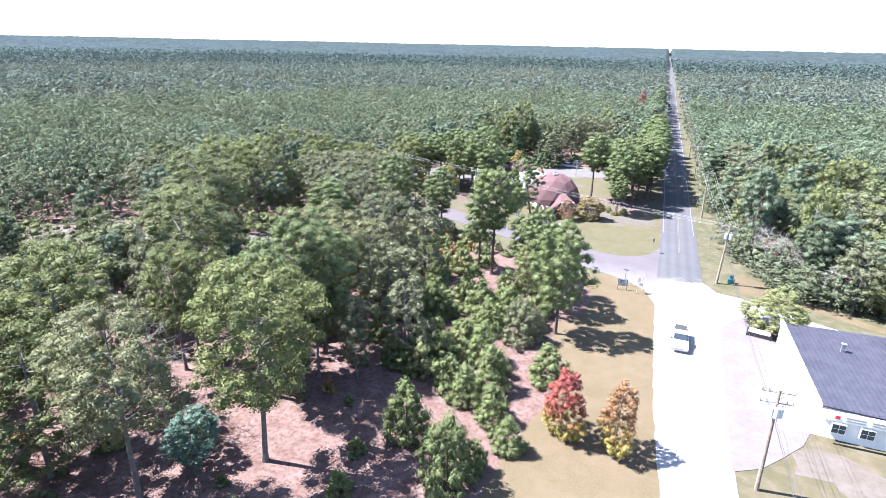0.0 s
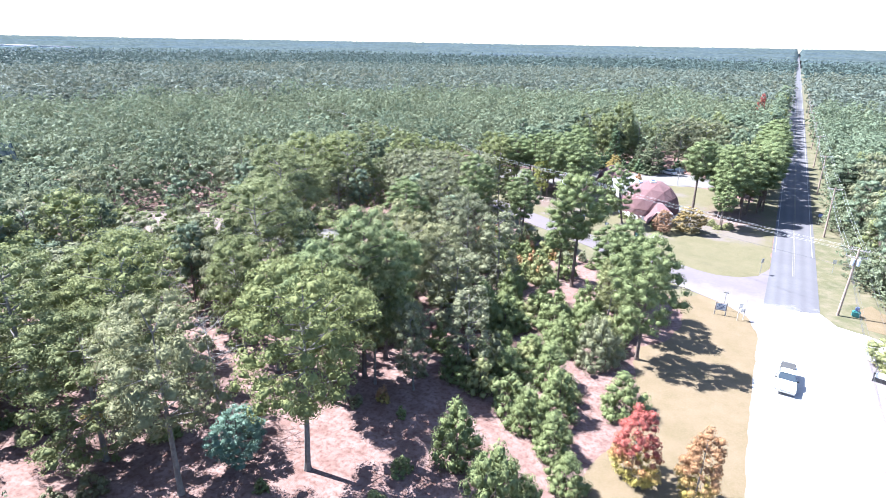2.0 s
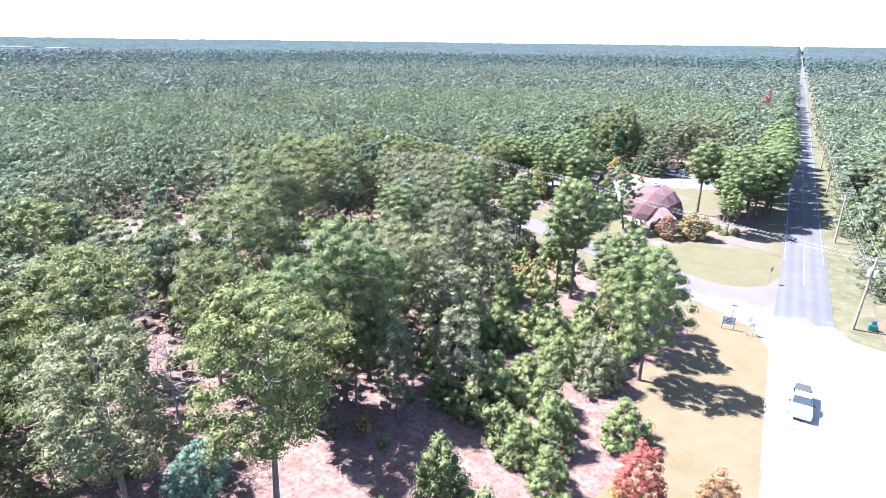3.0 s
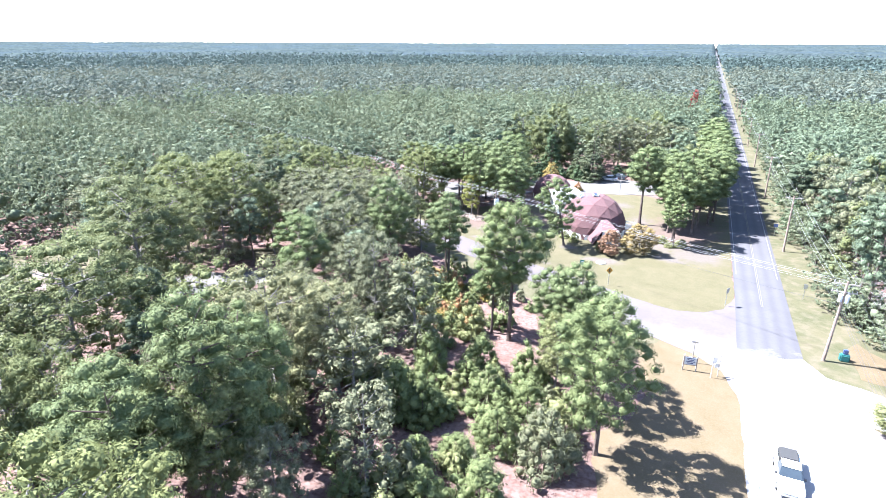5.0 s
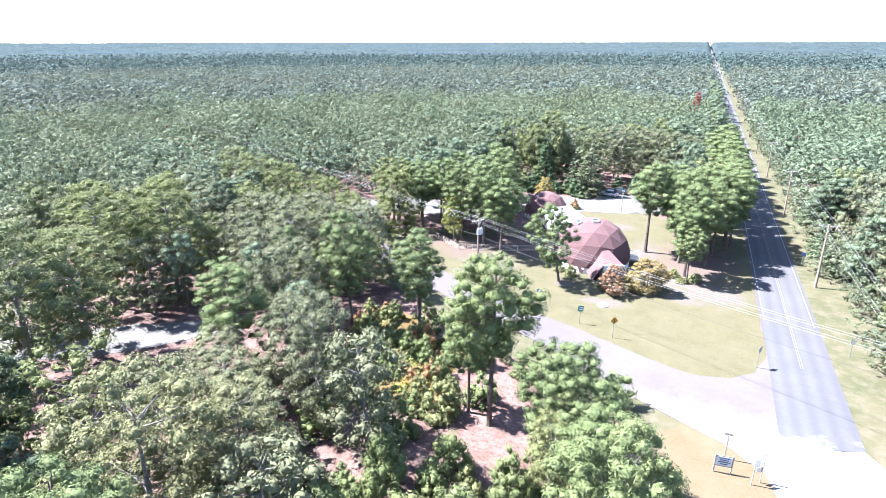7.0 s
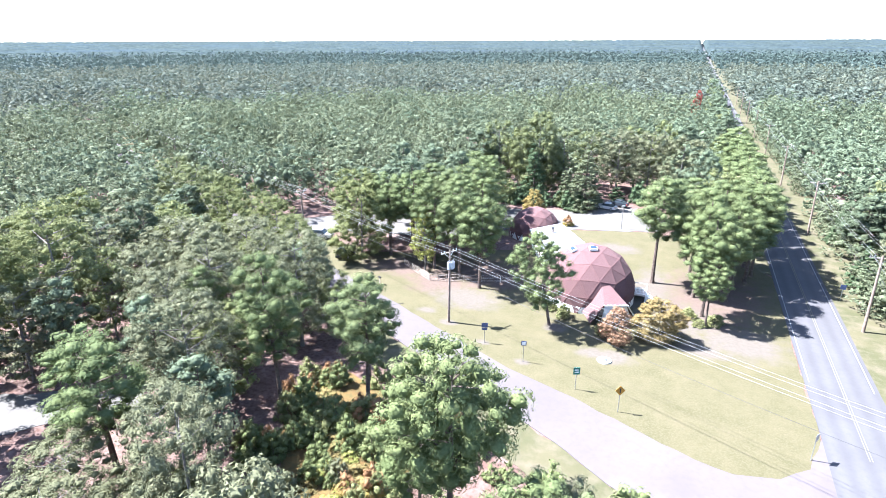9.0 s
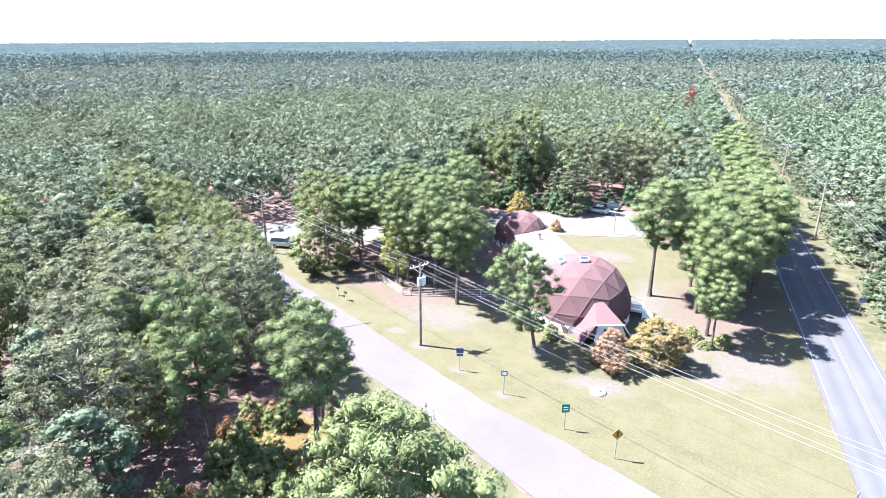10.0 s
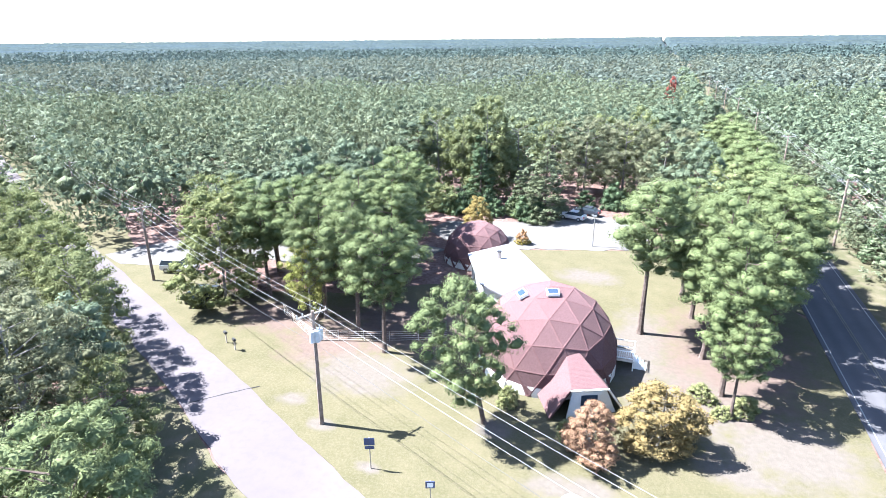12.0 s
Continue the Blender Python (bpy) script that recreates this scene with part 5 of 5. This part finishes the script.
for x, y, h, r in ((-17.9, 40.7, 6.8, 2.7), (-12.4, 36.9, 7.4, 3.0), (-10.6, 38.7, 3.6, 1.7), (-8.4, 42.7, 4.0, 1.8), (-11.0, 46.4, 4.5, 2.3), (-14.4, 48.1, 4.6, 2.1), (-7.1, 56.1, 4.7, 2.6), (-24.9, 52.9, 3.9, 2.1), (-19.3, 55.3, 4.0, 2.4), (-15.5, 56.9, 5.4, 2.8), (-12.6, 51.7, 5.8, 2.6)):
    plant("bush", x, y, h, r)
for x, y, h, r in ((-19.2, 61.3, 3.5, 2.2), (-24.6, 65.1, 5.6, 2.8), (-19.6, 70.1, 5.4, 3.0), (-27.5, 64.8, 7.6, 3.0), (-15.1, 69.1, 5.2, 2.5), (-21.5, 37.1, 1.7, 1.1), (-20.1, 31.7, 3.0, 1.5), (-22.3, 58.6, 4.2, 2.0), (-16.6, 64.4, 5.0, 2.4), (-22.5, 75.5, 5.0, 2.4), (-27.2, 72.0, 6.0, 2.6), (-17.0, 75.5, 5.6, 2.5), (-30.0, 79.0, 5.5, 2.5)):
    plant("bush", x, y, h, r)
plant("bush", -11.8, 63.6, 6.6, 3.0, leaf="pale_oak", name="shrub", label="grey-green leafy shrub at the wood's edge")
plant("bush", -14.2, 80.5, 5.0, 2.4, leaf="lime_leaf", name="shrub", label="light green leafy shrub at the wood's edge")
UNDER = random.Random(21)
for i in range(100):
    x, y = UNDER.uniform(-42, -11), UNDER.uniform(50, 96)
    f = max(0.0, min(1.0, ((x + 9) * -11 + (y - 50) * 32) / 1145))
    if y > 88.5 - 0.515 * (x + 4) or math.hypot(x + 9 + 11 * f, y - 50 - 32 * f) < 1.9 or math.hypot(x + 26, y - 48) < 4:
        continue
    h = UNDER.uniform(1.6, 4.6)
    plant("bush", x, y, h, h * UNDER.uniform(0.45, 0.6), leaf=UNDER.choice(("young", "young", "lime_leaf", "pale_oak")), name="shrub", label="small green shrub in the wood's undergrowth", group="undergrowth", fine=False)
for i in range(30):
    x, y = UNDER.uniform(-62, -22), UNDER.uniform(18, 52)
    h = UNDER.uniform(0.8, 2.4)
    plant("bush", x, y, h, h * UNDER.uniform(0.5, 0.7), leaf=UNDER.choice(("young", "pale_oak", "rust_leaf")), name="shrub", label="low shrub on the wood's leafy floor", group="undergrowth", fine=False)

FILL = random.Random(31)
for i in range(60):
    x, y = FILL.uniform(-64, -35), FILL.uniform(132, 166)
    if x > -14 - 25.5 * (y - 86) / 66 - 4 or y < 131.5 - 0.5 * (x + 42) or any(math.hypot(x - a, y - b) < 3.6 for a, b, r in PLANTED) or math.hypot(x + 70.8, y - 139) < 6:
        continue
    plant("pine", x, y, FILL.uniform(12, 16.5), FILL.uniform(2.8, 3.6), fine=False)
for x, y, h, r in ((-41.0, 179.2, 13.5, 3.4), (-29.3, 177.6, 13.2, 4.6), (-33.5, 178.5, 9.0, 2.4)):
    plant("cone", x, y, h, r, leaf="dark_leaf" if x < -40 else "cedar")
for i in range(10):
    plant("oak" if i % 3 else "pine", -56 + i * 5.0 + FILL.uniform(-0.8, 0.8), (186 if i < 5 else 198) + FILL.uniform(-1.5, 2.5), FILL.uniform(14, 18), FILL.uniform(3.8, 4.8), fine=False)
plant("maple", -41.5, 184.5, 19.5, 5.8, leaf="oak", name="oak_tree", label="large dense green tree towering over the cedars")
for x, y, h, r in ((-24.5, 193.0, 15.5, 5.2), (-17.5, 192.5, 15.0, 5.0), (-11.0, 191.0, 15.0, 4.8)):
    plant("oak", x, y, h, r, leaf="pale_oak", label="pale green oak tree behind the car park")
for i in range(34):
    x = FILL.uniform(-52, -9)
    plant("bush", x, (176.5 if x < -28 else 188.0) + FILL.uniform(-1.0, 2.5), FILL.uniform(2.6, 5.5), FILL.uniform(1.6, 2.5), leaf=FILL.choice(("dark_leaf", "dark_leaf", "pine")), name="shrub", label="dark evergreen shrub at the back of the car park", group="car park shrubs", fine=False)
GLADES = [(-41, 31, 5.5), (-25.5, 33.5, 5.5), (-27, 48.5, 3.0), (-33, 36, 2.5), (-14, 60, 7.0), (-9, 50, 9.0), (-10, 40, 9.0), (-18, 82, 5.0), (-30, 88, 6.0), (-37, 96, 9.0), (-44, 92, 4.0), (-33, 92, 6.0), (-21, 67, 9.0), (-16, 45, 8.0), (-52, 106, 3.0)]
DRIVE_VIEW = [(-92, 66), (-58, 92), (-44, 74), (-60, 57)]
for i in range(330):
    x, y = FILL.uniform(-86, -14), FILL.uniform(4, 124)
    edge = 91.5 - 0.515 * (x + 4)
    if y > edge - 3.5 or any(math.hypot(x - a, y - b) < r for a, b, r in GLADES) or any(math.hypot(x - a, y - b) < 0.75 * (r + 1.6) for a, b, r in PLANTED if r > 2.3) or x > -24 and y < 100 or y < 43 or inside(x, y, DRIVE_VIEW):
        continue
    if -84 < x < -56 and 66 < y < 98 and abs((y - 77) - (x + 70) * 0.95) < 7:
        continue
    oak = FILL.random() < 0.7
    h = FILL.uniform(8.5, 14.5)
    plant("oak" if oak else "pine", x, y, h, FILL.uniform(2.7, 4.2) if oak else FILL.uniform(2.3, 3.2), fine=False, leaf=FILL.choice(("oak", "pale_oak", "pale_oak")) if oak else "")

for i in range(70):
    f = UNDER.random()
    x, y = -31 - 11 * f + UNDER.uniform(-3, 2.5), 86 + 13 * f + UNDER.uniform(-2, 2)
    plant("bush", x, y, UNDER.uniform(0.5, 1.1), UNDER.uniform(0.5, 1.2), leaf=UNDER.choice(("gold_leaf", "gold_leaf", "gold_lime")), name="grass_tuft", label="tuft of tall golden grass and low growth", group="golden grass", fine=False)
for i in range(75):
    x, y = UNDER.uniform(-45, -27), UNDER.uniform(82, 102)
    h = UNDER.uniform(0.9, 3.4)
    if y < 90.5 - 0.515 * (x + 4) - 4:
        plant("bush", x, y, h, h * 0.5, leaf=UNDER.choice(("young", "young", "lime_leaf", "rust_leaf")), name="shrub", label="small green shrub in the wood's undergrowth", group="undergrowth", fine=False)
for x, y, h, r, k in ((20.5, 101.5, 9.0, 2.4, 1), (22.5, 99.5, 8.0, 2.2, 2), (19.2, 107.0, 9.5, 2.4, 3), (25.0, 97.0, 7.5, 2.6, 4), (-49.5, 47.0, 12.0, 3.0, 5), (-54.0, 38.0, 12.0, 3.0, 6), (28.5, 92.0, 6.5, 2.6, 7), (-40.5, 33.5, 12.0, 2.6, 8)):
    bare_tree(x, y, h, r, k)

# ---- the wood around ----


CLEAR = [
    [(2.6, -250), (2.6, 130), (2.0, 160), (2.0, 5000), (13.9, 5000), (14.6, 165), (14.8, 150), (15.0, 125), (17.6, 108), (24, 95), (36, 85), (42, 72), (40, -250)],
    [(5, 70), (5, 108), (3, 150), (-2, 158), (-10, 165), (-9, 172), (-12, 183), (-24, 185), (-28, 177), (-36, 174), (-45, 172), (-48, 162), (-72, 160), (-88, 146), (-88, 142), (-106, 150.5), (-142, 168.5), (-262, 232), (-262, 225), (-141, 160), (-106, 142.5), (-80, 129), (-60, 118), (-52, 112)] + [(-60, 15), (8, 15)],
    [(-100, 66), (-84, 66), (-74, 73), (-60, 86), (-57, 92), (-68, 90), (-96, 77)],
    [(-98, 90), (-80, 92), (-62, 102), (-50, 106), (-50, 111), (-64, 106), (-82, 99), (-98, 98)],
    [(-90, 64), (-57, 93), (-46, 76), (-58, 56), (-70, 56)],
    [(-112, 72), (-108, 60), (-92, 55), (-78, 64), (-88, 80), (-104, 84)],
]
ROW = random.Random(9)
for i in range(30):
    y = 217 + i * 7.2 + ROW.uniform(-1.5, 1.5)
    plant("pine" if i % 4 else "oak", ROW.uniform(-1.6, -0.2), y, ROW.uniform(12.5, 16), ROW.uniform(3.0, 3.9), fine=False)
HAND = [(x, y, r) for x, y, r in PLANTED]


def is_open(x, y):
    return any(inside(x, y, p) for p in CLEAR)


def off_path(x, y):
    """Distance to the camera's line of flight."""
    f = max(0.0, min(1.0, (x * -14 + y * 86) / 7592))
    return math.hypot(x + 14 * f, y - 86 * f)


WOODS = random.Random(77)
near, mids, fars, last = [], [], [], []


def scatter(step, r0, r1):
    reach = int((r1 + 95) / step) + 2
    for i in range(-reach, reach):
        for j in range(-2, reach):
            x, y = (i + WOODS.uniform(0.1, 0.9)) * step, (j + WOODS.uniform(0.1, 0.9)) * step
            d = off_path(x, y)
            a = math.degrees(math.atan2(x - 4, y + 25))
            if not r0 <= d < r1 or not -70 < a < (29 if d < 250 else 22):
                continue
            if is_open(x, y):
                continue
            yield x, y, d


for x, y, d in scatter(5.5, 0, 250):
    if d < 120 and any(math.hypot(x - a, y - b) < 0.62 * (r + 3) for a, b, r in HAND):
        continue
    patch = noise.noise(Vector((x * 0.016, y * 0.016, 3.0)))
    oak = WOODS.random() < (0.78 if x < -55 + 0.15 * y else 0.30) + patch * 0.6
    h = WOODS.uniform(10.0, 17.0) * (0.94 + 0.25 * noise.noise(Vector((x * 0.03, y * 0.03, 9))))
    r = WOODS.uniform(3.4, 5.2) if oak else WOODS.uniform(2.8, 4.1)
    (near if d < 88 else mids).append((x, y, h, r, oak))
near.sort(key=lambda w: off_path(w[0], w[1]))
for x, y, h, r, oak in near[:250]:
    plant("oak" if oak else "pine", x, y, h, r, fine=False, leaf=WOODS.choice(("oak", "oak", "pale_oak")) if oak else "")
mids += near[250:]
for x, y, d in scatter(6.6, 250, 600):
    fars.append((x, y, WOODS.uniform(9.5, 16.5), WOODS.uniform(3.3, 5.2), WOODS.random() < 0.45 + noise.noise(Vector((x * 0.01, y * 0.01, 3.0)))))
for x, y, d in scatter(8.6, 600, 1350):
    last.append((x, y, WOODS.uniform(9.5, 16.5), WOODS.uniform(3.8, 5.6), 0))
# low growth along the wood's edges
for i in range(170):
    y = 92 + WOODS.random() ** 1.5 * 330
    mids.append((WOODS.uniform(14.9, 19) + max(0, 112 - y) * 0.45, y, WOODS.uniform(3, 8), WOODS.uniform(1.8, 3.0), True))
for i in range(60):
    f = WOODS.random()
    mids.append((25 + 40 * f + WOODS.uniform(0, 4), 93 - 24 * f + WOODS.uniform(0, 5), WOODS.uniform(3, 8), WOODS.uniform(1.8, 3.0), True))
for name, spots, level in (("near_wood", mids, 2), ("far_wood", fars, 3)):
    for kind, flag, leaf in (("pine", False, "far_hazed_pine"), ("oak", True, "far_hazed_oak")):
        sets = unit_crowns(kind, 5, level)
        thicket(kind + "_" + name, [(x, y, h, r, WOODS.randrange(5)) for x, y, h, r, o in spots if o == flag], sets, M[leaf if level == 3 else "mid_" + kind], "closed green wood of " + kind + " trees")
thicket("distant_wood", [(x, y, h, r, WOODS.randrange(5)) for x, y, h, r, o in last], unit_crowns("oak", 5, 4), M["far_hazed_leaf"], "distant closed green wood")

# the treetops beyond, out to the horizon, and round behind, with haze in their colour
rng = np.random.default_rng(3)


def treetops(a0, a1, cols, r0, r1, rows, name):
    ang = np.radians(90 - np.linspace(a0, a1, cols))
    rad = r0 * (r1 / r0) ** np.linspace(0, 1, rows)
    rr, aa = np.meshgrid(rad, ang, indexing="ij")
    rr = rr * (1 + rng.uniform(-0.004, 0.004, rr.shape))
    x, y = rr * np.cos(aa), 40 + rr * np.sin(aa)
    z = 8.5 + rng.uniform(0, 7.0, rr.shape) + 1.5 * np.sin(x * 0.004) * np.cos(y * 0.003)
    z += 21 * np.clip((rr - 2200) / 2600, 0, 1) ** 1.5
    z[0] = 0
    z[np.abs(x - 7.7) < 6 + rr * 0.0016] = 0.0
    v = np.stack([x, y, z], -1).reshape(-1, 3)
    i, j = np.meshgrid(np.arange(rows - 1), np.arange(cols - 1), indexing="ij")
    b = (i * cols + j).ravel()
    me = from_arrays(name, v, np.stack([b, b + 1, b + cols + 1, b + cols], 1))
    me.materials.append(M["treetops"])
    return tagged(new(name, me), "endless treetops of the flat wooded country", "woodland", kind="stuff")


# the blue in this colour stands in for haze towards the horizon
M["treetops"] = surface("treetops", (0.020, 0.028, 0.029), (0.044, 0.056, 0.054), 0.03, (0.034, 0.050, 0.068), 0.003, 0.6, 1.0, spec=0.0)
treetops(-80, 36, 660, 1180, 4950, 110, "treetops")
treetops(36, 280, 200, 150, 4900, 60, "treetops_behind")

for i, (x, y, w) in enumerate(((-1365, 600, 70), (-1275, 632, 55), (-1480, 640, 90))):
    far = empty("warehouse", x, y, 0, 25)
    tagged(far, "long low white warehouse far off beyond the wood", "warehouse", "far warehouses")
    part("wall", cuboid(-w / 2, w / 2, -12, 12, 0, 15), M["wall_white"], far)
    part("roof", cuboid(-w / 2 - 0.5, w / 2 + 0.5, -12.5, 12.5, 15, 16.5), M["membrane"], far)

# ---- the house in the wood ----
M["tan_roof"] = surface("tan_shingles", (0.15, 0.115, 0.105), (0.19, 0.15, 0.14), 0.8, (0.12, 0.09, 0.085), 3.0, 0.5, 0.95, 0.02, 10.0)
home = empty("wood_house", -91, 66.5, 0, 33)
tagged(home, "low house with faded tan shingle roofs among the trees", "house")
part("wall", cuboid(-7, 7, -4, 4, 0, 2.7), M["wall_white"], home)
for s in (-1, 1):
    part("roof_slope", slab([(-7.5, 0, 4.9), (7.5, 0, 4.9), (7.5, s * 4.7, 2.6), (-7.5, s * 4.7, 2.6)], 0.16), M["tan_roof"], home)
    part("gable_wall", slab([(s * 7.0, -4, 2.7), (s * 7.0, 4, 2.7), (s * 7.0, 0, 4.75)], 0.12), M["wall_white"], home)
part("ridge_cap", rod(bmesh.new(), (-7.5, 0, 4.92), (7.5, 0, 4.92), 0.1, sides=6), M["tan_roof"], home)
part("chimney", cuboid(1.5, 2.3, 0.6, 1.4, 3.6, 5.8, 0.03), M["brick"], home)
for x0 in (-5.5, -1.5, 3.5):
    w = part("window", cuboid(x0, x0 + 1.4, -4.06, -3.98, 0.95, 2.1), M["white"], home)
    part("pane", cuboid(x0 + 0.08, x0 + 1.32, -4.08, -4.05, 1.03, 2.02), M["glass"], w)
annex = empty("garage", -101.5, 63.5, 0, 33)
tagged(annex, "small garage with a pale tan roof among the trees", "garage")
part("wall", cuboid(-3, 3, -3, 3, 0, 2.4), M["wall_white"], annex)
for s in (-1, 1):
    part("roof_slope", slab([(-3.4, 0, 3.9), (3.4, 0, 3.9), (3.4, s * 3.5, 2.3), (-3.4, s * 3.5, 2.3)], 0.14), M["tan_roof"], annex)
    part("gable_wall", slab([(s * 3.0, -3, 2.4), (s * 3.0, 3, 2.4), (s * 3.0, 0, 3.8)], 0.1), M["wall_white"], annex)
part("garage_door", cuboid(-1.5, 1.5, -3.06, -2.98, 0, 2.1), M["grey_wood"], annex)
